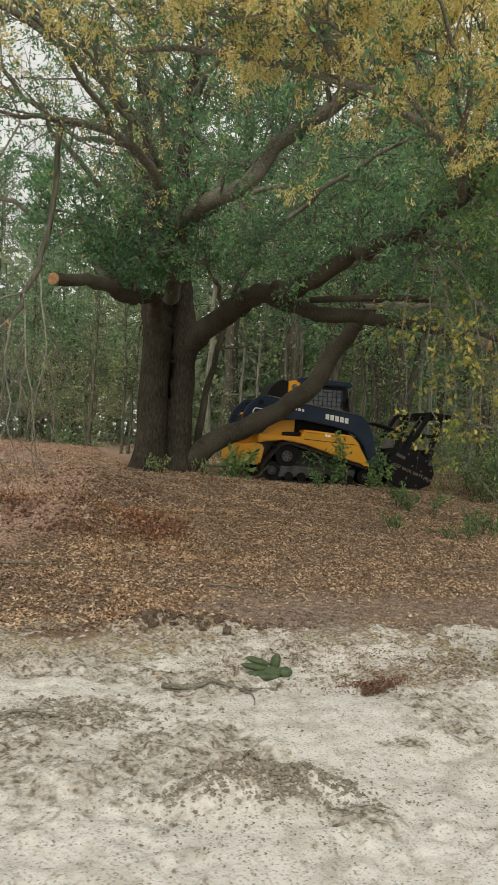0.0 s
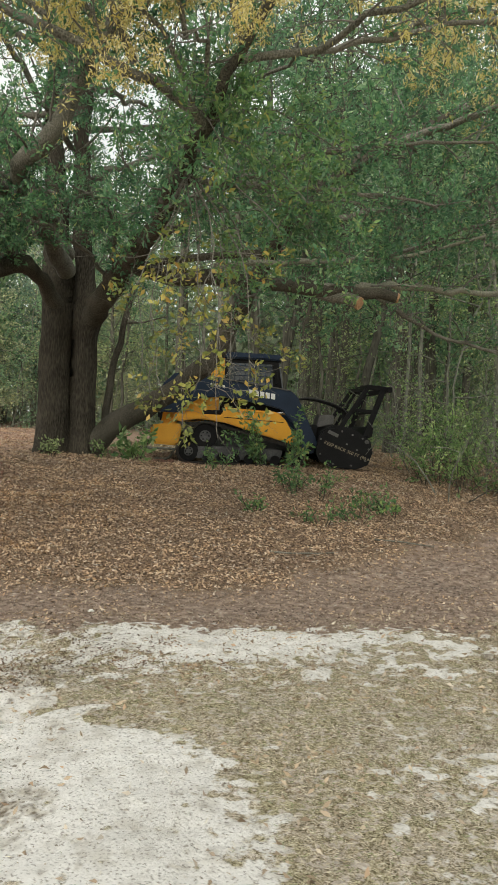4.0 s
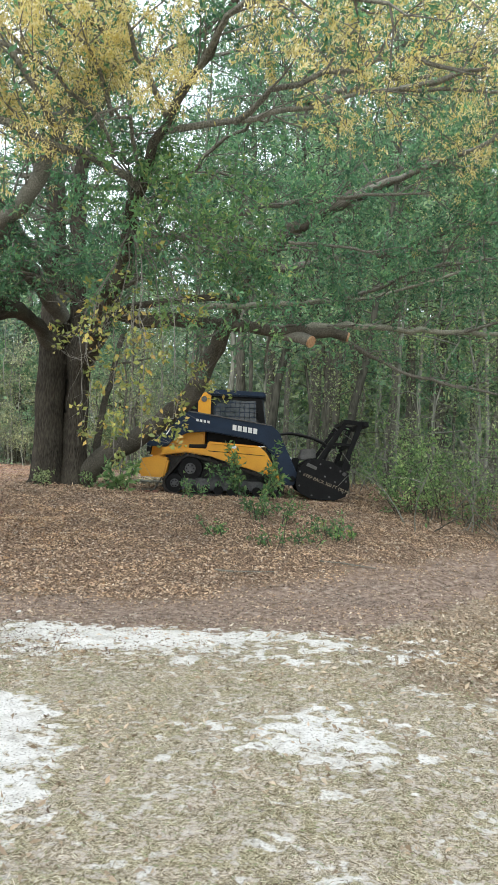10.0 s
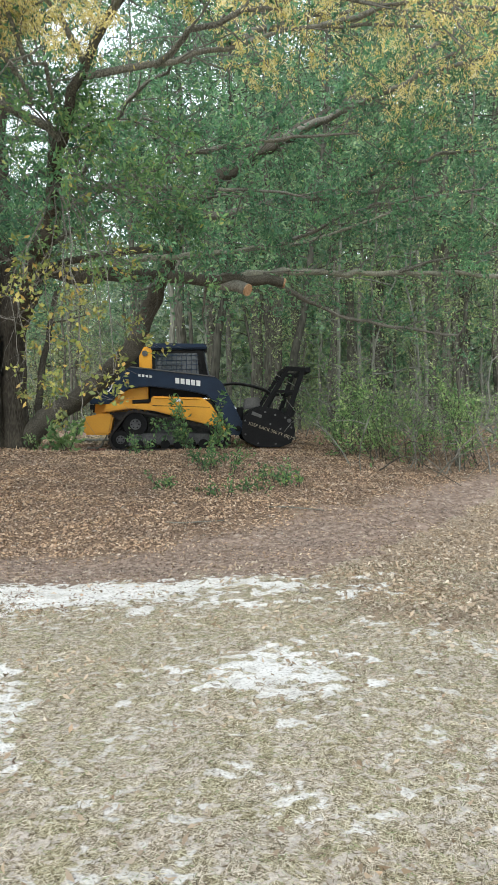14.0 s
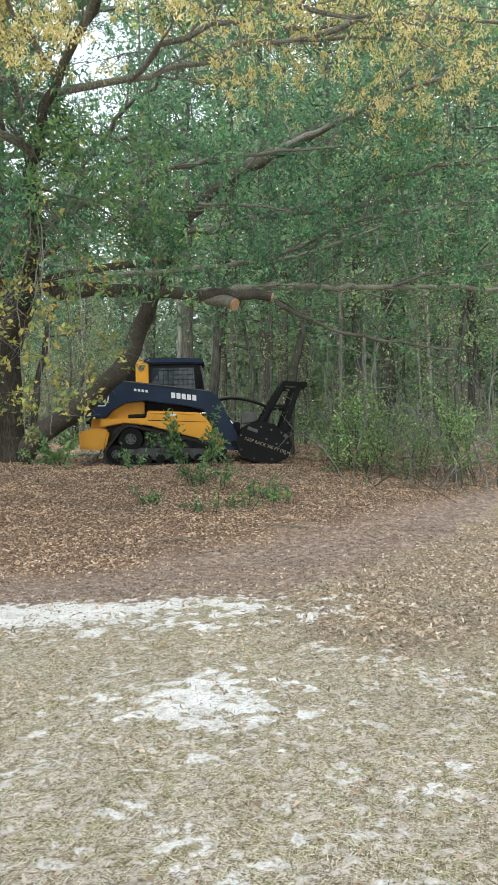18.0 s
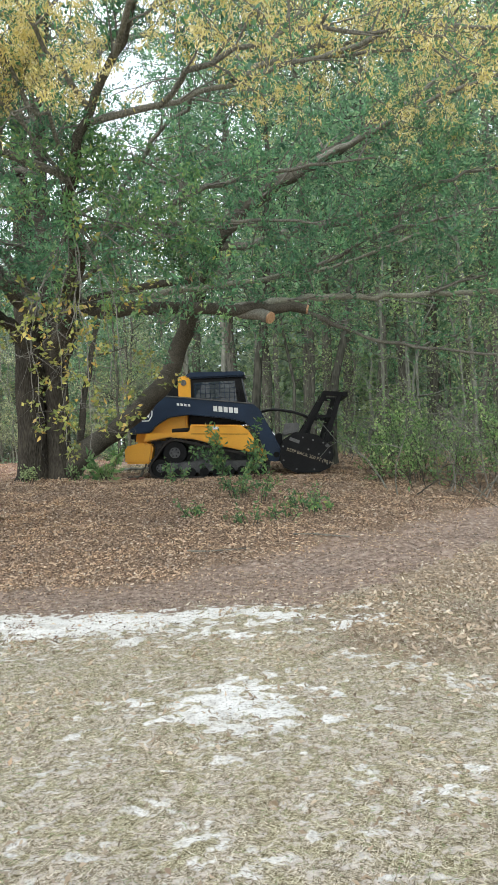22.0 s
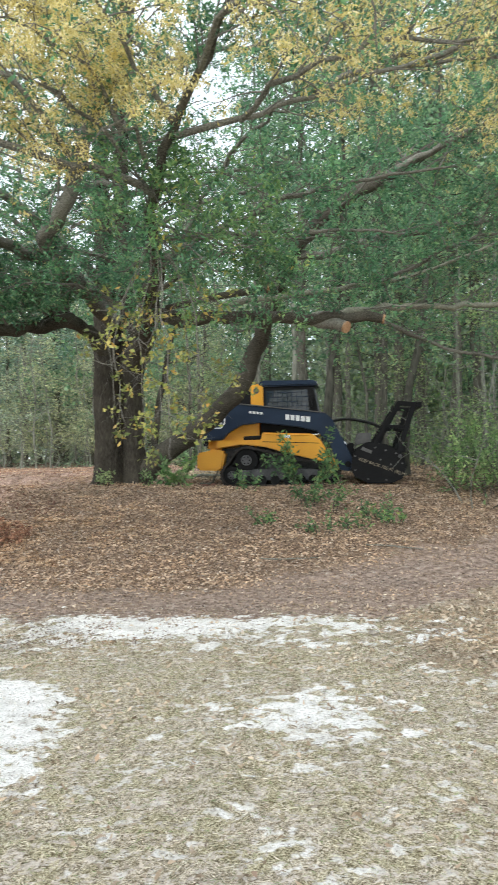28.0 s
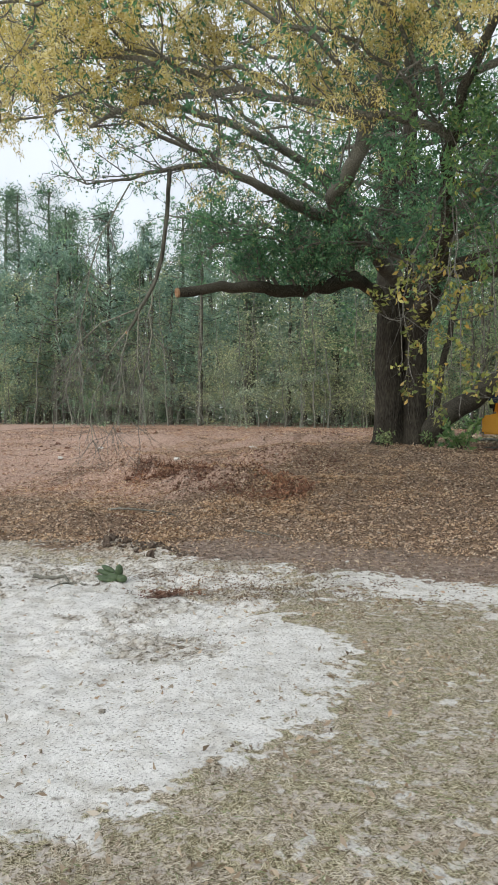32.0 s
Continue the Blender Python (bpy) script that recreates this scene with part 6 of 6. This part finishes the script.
        for x, z in ((1.5, 0.3), (1.5, 0.58), (1.68, 0.73), (1.9, 0.74), (2.1, 0.68), (2.3, 0.62), (2.42, 0.42), (2.36, 0.2), (2.1, 0.1), (1.75, 0.12), (2.0, 0.5), (2.2, 0.4)):
            part("bolt", cyl((x, z), 0.02, s * 1.02, s * 1.035, 6), M_DUSTY, pl)
        part("pivot_boss", cyl((2.38, 0.56), 0.04, s * 1.02, s * 1.05, 12), M_DUSTY, pl)
        part("push_post", beam((1.86, s * 0.9, 0.78), (2.38, s * 0.9, 1.6), 0.08, 0.08), M_BLACK, m)
        part("push_post", beam((2.36, s * 0.9, 0.66), (2.68, s * 0.9, 1.58), 0.08, 0.1), M_BLACK, m)
        part("push_rail", beam((2.36, s * 0.9, 1.61), (2.8, s * 0.9, 1.57), 0.08, 0.09), M_BLACK, m)
        part("push_rail", beam((2.1, s * 0.9, 1.16), (2.53, s * 0.9, 1.14), 0.05, 0.06), M_BLACK, m)
        part("brace", beam((2.0, s * 0.45, 0.84), (2.42, s * 0.45, 1.6), 0.06, 0.06), M_BLACK, m)
    part("push_bar", beam((2.78, -0.98, 1.57), (2.78, 0.98, 1.57), 0.1, 0.1), M_BLACK, m)
    part("push_bar", beam((2.38, -0.95, 1.61), (2.38, 0.95, 1.61), 0.08, 0.08), M_BLACK, m)
    part("push_bar", beam((2.54, -0.95, 1.14), (2.54, 0.95, 1.14), 0.06, 0.06), M_BLACK, m)
    part("deflector", prism([(2.36, 0.6), (2.5, 0.66), (2.52, 0.86), (2.42, 0.84)], -0.92, 0.92, 0.01), M_BLACK, m)
    drum = part("drum", cyl((2.1, 0.33), 0.2, -0.94, 0.94, 24), M_RUBBER, m, "dark drum with cutting teeth")
    tooth = bpy.data.meshes.new("tooth")
    tb = bmesh.new()
    bmesh.ops.create_cube(tb, size=1, matrix=Matrix.Diagonal((0.07, 0.045, 0.08, 1)))
    tb.to_mesh(tooth)
    tb.free()
    tooth.materials.append(M_BLACK)
    for k in range(36):
        a = k * 2.4
        t = part("tooth", tooth, None, drum)
        t.location = (2.1 + 0.22 * math.cos(a), -0.88 + k * 0.05, 0.33 + 0.22 * math.sin(a))
        t.rotation_euler = (0, -a, 0)
    part("motor_box", prism([(1.5, 0.8), (1.85, 0.86), (1.85, 1.06), (1.56, 1.05)], -0.35, 0.35, 0.02), M_DUSTY, m, "pale grey motor cover")
    part("coupler", prism([(1.3, 0.28), (1.45, 0.28), (1.5, 0.85), (1.36, 0.85)], -0.55, 0.55, 0.02), M_BLACK, m)
    return m


machine = loader()
machine.location = (2.75, 14.1, float(land(2.75, 14.1)) + 0.02)
machine.rotation_euler = (0, 0, radians(-3))

# ---- bits on the sand ----
scatter("sand_trash", 10000, (-4.5, 3), (-0.3, 5.3), lambda x, y: 0.05 + 0.8 * sstep(0.45, 0.62, fbm(x * 2.2, y * 2.2, 90)), 0.0095, 0.5, M_CRUMB, "dark crumbs of bark and leaf strewn on the sand", lift=0.006)
scatter("soil_crumbs", 6000, (-4.5, 1.0), (0.6, 5.3), lambda x, y: zones(x, y)["churn"] * 1.6, 0.015, 0.7, M_SOILBIT, "grey-brown crumbs of damp soil in the churned sand", 1.0, 0.3, 0.006)
scatter("bark_trash", 12000, (-1.8, 2.2), (3.2, 5.2), lambda x, y: 0.95 * sstep(1.2, 0.3, np.hypot((x - 0.1) / 1.6, (y - 4.15) / 0.68) + 1.4 * (fbm(x * 4, y * 4, 95) - 0.5)), 0.026, 0.35, M_BROWNBIT, "brown crumbled bark and leaf on the sand", 0.5, 0.1, 0.008)
scatter("red_trash", 5200, (-0.6, 0.25), (3.45, 4.0), lambda x, y: 0.9 * sstep(1.0, 0.3, np.hypot((x + 0.2) / 0.28, (y - 3.73) / 0.16) + 1.5 * (fbm(x * 7, y * 7, 98) - 0.5)), 0.032, 0.35, M_REDBIT, "reddish bark and leaf trash lying on the sand", 0.7, 0.15, 0.03)
scatter("brush_heap", 16000, (-4.6, -0.8), (8.2, 10.4), lambda x, y: 0.9 * sstep(0.55, 0.1, np.abs(y - 9.05 + 0.3 * (x + 2.6) + 0.5 * (fbm(x * 2, y * 2, 99) - 0.5))) * sstep(0.36, 0.52, fbm(x * 1.7, y * 1.7, 92)), 0.07, 0.3, M_REDBIT, "broken reddish brush and dead leaves heaped along the berm", 0.9, 0.35, 0.13)
scatter("strip_trash", 3600, (-0.2, 4.2), (3.7, 5.3), lambda x, y: 0.85 * sstep(0.42, 0.58, fbm(x * 2.2, y * 5, 93)), 0.022, 0.3, M_BROWNBIT, "dark bits of leaf and twig strewn on the sandy strip", 0.4, 0.05, 0.006)
scatter("grass_trash", 12000, (0.5, 8), (-0.2, 5.5), lambda x, y: np.clip(0.25 + 2.2 * sstep(0.48, 0.62, fbm(x * 1.6, y * 1.6, 97)), 0, 1) * (0.9 - 0.75 * zones(x, y)["sand"]), 0.045, 0.36, M_TANLEAF, "crumbled tan leaves in the dry grass", 0.45, lift=0.014)
scatter("track_trash", 34000, (-2, 9), (4.6, 9), lambda x, y: zones(x, y)["dirt"], 0.024, 0.5, M_GRIT, "fine brown grit and crumbled leaf on the dirt track", lift=0.008)

scatter("track_leaves", 26000, (-2, 11), (4.6, 12), lambda x, y: 0.75 * zones(x, y)["dirt"] * sstep(0.38, 0.6, fbm(x * 1.5, y * 2.2, 94)), 0.034, 0.4, M_LITTER, "crumbled brown leaves blown over the dirt track", 0.5, 0.05, 0.012)


# ---- loose things on the ground ----
def stick(name, pts, r0, r1, label, mat=None, sides=8, category="stick", group="fallen sticks"):
    """A fallen stick that lies along the ground."""
    p = np.array([(x, y, float(ground_z(x, y)) + r0 * 0.6 + dz) for x, y, dz in pts])
    r = np.random.default_rng(int(abs(p[0, 0]) * 1000) + 7)
    t = Tubes()
    line = smooth_line(p, 0.08, r0 * 0.25, r)
    t.add(line, np.linspace(r0, r1, len(line)), sides)
    return tagged(new(name, t.mesh(name, mat or M_LIMB)), label, category, group)


stick("stick", [(-1.75, 3.78, 0.03), (-1.55, 3.72, 0.0), (-1.42, 3.8, 0.02), (-1.25, 3.66, 0.0), (-1.02, 3.6, 0.0)], 0.02, 0.008, "crooked grey stick lying on the sand")
stick("stick", [(-1.25, 3.66, 0.0), (-1.22, 3.5, 0.01), (-1.24, 3.36, 0.0)], 0.009, 0.004, "thin side shoot of a stick on the sand")
stick("stick", [(-2.9, 3.2, 0), (-2.65, 3.3, 0.01), (-2.4, 3.28, 0)], 0.014, 0.006, "short dark stick half buried in sand")
stick("stick", [(-3.4, 7.2, 0.02), (-2.9, 7.1, 0.05), (-2.4, 7.25, 0.02), (-1.95, 7.0, 0.0)], 0.018, 0.006, "long pale stick lying on the leaves")
stick("stick", [(-0.9, 6.6, 0.02), (-0.6, 6.5, 0.03), (-0.2, 6.45, 0.0)], 0.012, 0.005, "brown stick lying on the leaves")
stick("stick", [(2.6, 7.7, 0.02), (3.0, 7.65, 0.03), (3.4, 7.7, 0.0)], 0.012, 0.006, "brown stick lying on the leaves")
stick("stick", [(4.0, 8.3, 0.02), (4.4, 8.2, 0.03), (4.75, 8.25, 0.0)], 0.012, 0.006, "dark stick lying on the leaves")
stick("fallen_branch", [(3.85, 15.75, 0.05), (4.05, 15.7, 0.16), (4.3, 15.72, 0.26), (4.5, 15.8, 0.3)], 0.03, 0.012, "dark crooked branch lying by a slim tree", M_WOODBARK, 8, "branch")
stick("fallen_branch", [(1.1, 13.0, 0.03), (1.35, 12.9, 0.12), (1.5, 12.7, 0.3)], 0.035, 0.015, "dark broken branch at the foot of the oak", M_WOODBARK, 8, "branch")
stick("fallen_branch", [(0.6, 15.8, 0.04), (1.5, 15.6, 0.08), (2.5, 15.8, 0.06)], 0.035, 0.015, "pale fallen branch on the wood floor", M_GREYBARK, 8, "branch")
stick("fallen_branch", [(6.4, 11.2, 0.05), (6.8, 11.0, 0.3), (7.2, 10.7, 0.2), (7.5, 10.2, 0.02)], 0.013, 0.005, "bare dead branch arched over the litter", M_STEM, 8, "branch")
stick("fallen_branch", [(6.9, 11.3, 0.5), (7.0, 10.9, 0.6), (7.3, 10.6, 0.35), (7.0, 10.2, 0.05)], 0.009, 0.004, "bare dead branch arched over the litter", M_STEM, 8, "branch")


def pad(at, ax, ay, az, rot, mat, name, parent):
    bm = bmesh.new()
    bmesh.ops.create_icosphere(bm, subdivisions=3, radius=1.0)
    m = Matrix.Translation(at) @ Euler([radians(a) for a in rot]).to_matrix().to_4x4() @ Matrix.Diagonal((ax, ay, az, 1))
    for v in bm.verts:
        v.co *= 1 + 0.07 * noise.noise(v.co * 2.2 + Vector(at) * 9)
        v.co.x += 0.18 * v.co.x * abs(v.co.x)
    bmesh.ops.transform(bm, matrix=m, verts=bm.verts)
    for f in bm.faces:
        f.smooth = True
    return part(name, bm, mat, parent)


M_PAD = coat("cactus_skin", (0.03, 0.05, 0.024), (0.095, 0.135, 0.065), 12, 0.55, 0, 0.3)
M_CLOD = coat("damp_soil", (0.13, 0.113, 0.09), (0.37, 0.335, 0.28), 22, 0.95, 0, 0.9)
M_REDCLOD = coat("red_soil", (0.09, 0.045, 0.03), (0.22, 0.12, 0.085), 14, 0.95, 0, 0.8)
M_DARKSOIL = coat("dark_soil", (0.05, 0.036, 0.026), (0.17, 0.13, 0.1), 22, 0.95, 0, 0.9)
M_PALESTONE = coat("pale_stone", (0.5, 0.48, 0.44), (0.72, 0.7, 0.66), 12, 0.9, 0, 0.4)
cz = float(ground_z(-1.0, 3.93))
cactus = thing("prickly_pear", (-0.98, 3.93, cz - 0.01), "uprooted green prickly pear pads lying on the sand", "cactus")
for at, ax, ay, az, rot in (((-0.08, 0.0, 0.035), 0.11, 0.04, 0.03, (0, 0, 5)), ((-0.1, 0.04, 0.08), 0.1, 0.038, 0.028, (0, 8, -6)), ((-0.08, 0.06, 0.12), 0.085, 0.036, 0.026, (0, 14, -10)), ((0.06, 0.05, 0.11), 0.034, 0.045, 0.075, (10, 10, 0)), ((0.13, 0.0, 0.05), 0.05, 0.045, 0.042, (0, 0, 0)), ((0.03, 0.0, 0.05), 0.07, 0.05, 0.045, (0, 0, 10)), ((-0.02, -0.05, 0.03), 0.09, 0.035, 0.024, (0, 4, 16))):
    pad([a * 0.9 for a in at], ax * 0.9, ay * 0.9, az * 0.9, rot, M_PAD, "pad", cactus)


def clod(x, y, size, mat, name, label, seed, flat=0.55):
    r = np.random.default_rng(seed)
    bm = bmesh.new()
    bmesh.ops.create_icosphere(bm, subdivisions=2, radius=1.0)
    off = Vector(r.uniform(-9, 9, 3))
    for v in bm.verts:
        v.co *= 1 + 0.75 * noise.noise(v.co * 1.6 + off) + 0.3 * noise.noise(v.co * 4 + off)
        v.co = Vector((v.co.x * size * r.uniform(0.97, 1.03), v.co.y * size * 0.8, v.co.z * size * flat))
    me = bpy.data.meshes.new(name)
    bm.to_mesh(me)
    bm.free()
    me.materials.append(mat)
    ob = new(name, me)
    ob.location = (x, y, float(ground_z(x, y)) + size * flat * 0.35)
    ob.rotation_euler = (0, 0, r.uniform(0, 6))
    return tagged(ob, label, name.replace("_", " "), "loose clods and stones")


def crumbs(name, spots, mat, label, seed):
    """Many small broken lumps in one mesh: six-cornered, each of its own shape."""
    r = np.random.default_rng(seed)
    x, y, size = np.asarray(spots, float).T
    n = len(x)
    base = np.array(((1, 0, 0), (0, 1, 0), (-1, 0, 0), (0, -1, 0), (0, 0, 1), (0, 0, -1)), float)
    v = base[None] * r.uniform(0.5, 1.3, (n, 6, 1)) + r.normal(size=(n, 6, 3)) * 0.18
    a = r.uniform(0, 6.28, n)
    v = np.stack([v[..., 0] * np.cos(a)[:, None] - v[..., 1] * np.sin(a)[:, None], v[..., 0] * np.sin(a)[:, None] + v[..., 1] * np.cos(a)[:, None], v[..., 2] * 0.75], -1)
    v = v * size[:, None, None] + np.stack([x, y, ground_z(x, y) + size * 0.25], -1)[:, None]
    tri = np.array(((0, 1, 4), (1, 2, 4), (2, 3, 4), (3, 0, 4), (1, 0, 5), (2, 1, 5), (3, 2, 5), (0, 3, 5)))
    return tagged(new(name, mesh_np(name, v.reshape(-1, 3), (tri[None] + 6 * np.arange(n)[:, None, None]).reshape(-1, 3), mat)), label, "soil crumbs", kind="stuff")


rc = np.random.default_rng(91)
heap = [(-1.52 + rc.normal() * 0.22, 2.24 + rc.normal() * 0.075, rc.uniform(0.004, 0.017)) for i in range(700)]
heap += [(-1.5 + rc.normal() * 0.5, 2.15 + rc.normal() * 0.25, rc.uniform(0.003, 0.009)) for i in range(700)]
heap += [(-1.5 + rc.normal() * 0.2, 2.24 + rc.normal() * 0.07, rc.uniform(0.008, 0.021)) for i in range(520)]
heap += [(-2.4 + rc.normal() * 0.4, 3.3 + rc.normal() * 0.16, rc.uniform(0.004, 0.022)) for i in range(420)]
crumbs("soil_heap", heap, M_CLOD, "heap of damp grey-brown crumbs pushed up in the sand", 5)
crumbs("soil_heap", [(rc.uniform(-3.2, 1.2), rc.uniform(1.4, 4.7), rc.uniform(0.003, 0.009)) for i in range(550)], M_CLOD, "small grey crumbs strewn over the sand", 6)
crumbs("soil_heap", [(0.45 + rc.normal() * 0.5, 2.5 + rc.normal() * 0.4, rc.uniform(0.003, 0.008)) for i in range(420)], M_CLOD, "grey crumbs where the sand was scuffed", 7)
crumbs("soil_heap", [(-1.45 + rc.normal() * 0.4, 4.95 + rc.normal() * 0.08, rc.uniform(0.008, 0.03)) for i in range(260)], M_DARKSOIL, "dark brown crumbs at the foot of the bank", 8)
berm = []
for (ax, ay), (bx, by), wide, n in (((-4.2, 9.6), (-1.3, 8.7), 0.22, 900), ((-6.5, 10.6), (-3.6, 9.4), 0.25, 500), ((-3.6, 11.6), (-0.9, 10.2), 0.25, 600), ((-3.4, 7.0), (-2.2, 6.3), 0.25, 350)):
    for i in range(n):
        f = rc.uniform()
        berm.append((ax + (bx - ax) * f + rc.normal() * wide, ay + (by - ay) * f + rc.normal() * wide, rc.uniform(0.008, 0.045) * rc.uniform(0.4, 1)))
crumbs("soil_heap", berm, M_REDCLOD, "broken red-brown soil along the scraped berms", 9)
for i in range(14):
    x, y = -1.5 + rc.normal() * 0.3, 4.95 + rc.normal() * 0.08
    clod(x, y, rc.uniform(0.02, 0.055), M_DARKSOIL, "soil_clod", "dark brown clod at the foot of the bank", 740 + i, 0.8)
for i in range(26):
    clod(-2.6 + rc.normal() * 0.8, 8.9 + rc.normal() * 0.15, rc.uniform(0.02, 0.055), M_REDCLOD, "red_clod", "clod of red clay along a scraped berm", 800 + i)
for i in range(16):
    clod(1.25 + rc.normal() * 0.35, 12.6 + rc.normal() * 0.12, rc.uniform(0.04, 0.09), M_REDCLOD, "red_clod", "clod of red clay thrown up beside the oak", 830 + i)
for i in range(44):
    clod(rc.uniform(-11, -1.6), rc.uniform(8, 22), rc.uniform(0.03, 0.09), M_REDCLOD, "red_clod", "clod of scraped red soil in the clearing", 850 + i)
for x, y, k in ((0.83, 5.36, 0.025), (-4.7, 11.3, 0.08), (-6.0, 12.5, 0.09), (-5.2, 10.4, 0.07), (-3.6, 12.6, 0.08), (-7.6, 11.2, 0.07), (-1.7, 7.7, 0.03), (-8.6, 14, 0.09)):
    clod(x, y, k, M_PALESTONE, "pale_stone", "small pale stone lying on the soil", int(abs(x * 100)) + 5)
for x, y, k in ((3.73, 4.25, 0.045), (0.9, 1.26, 0.02), (3.9, 4.9, 0.03)):
    clod(x, y, k, M_CLOD, "soil_clod", "dark clod lying in the thin grass", int(x * 100) + 3)
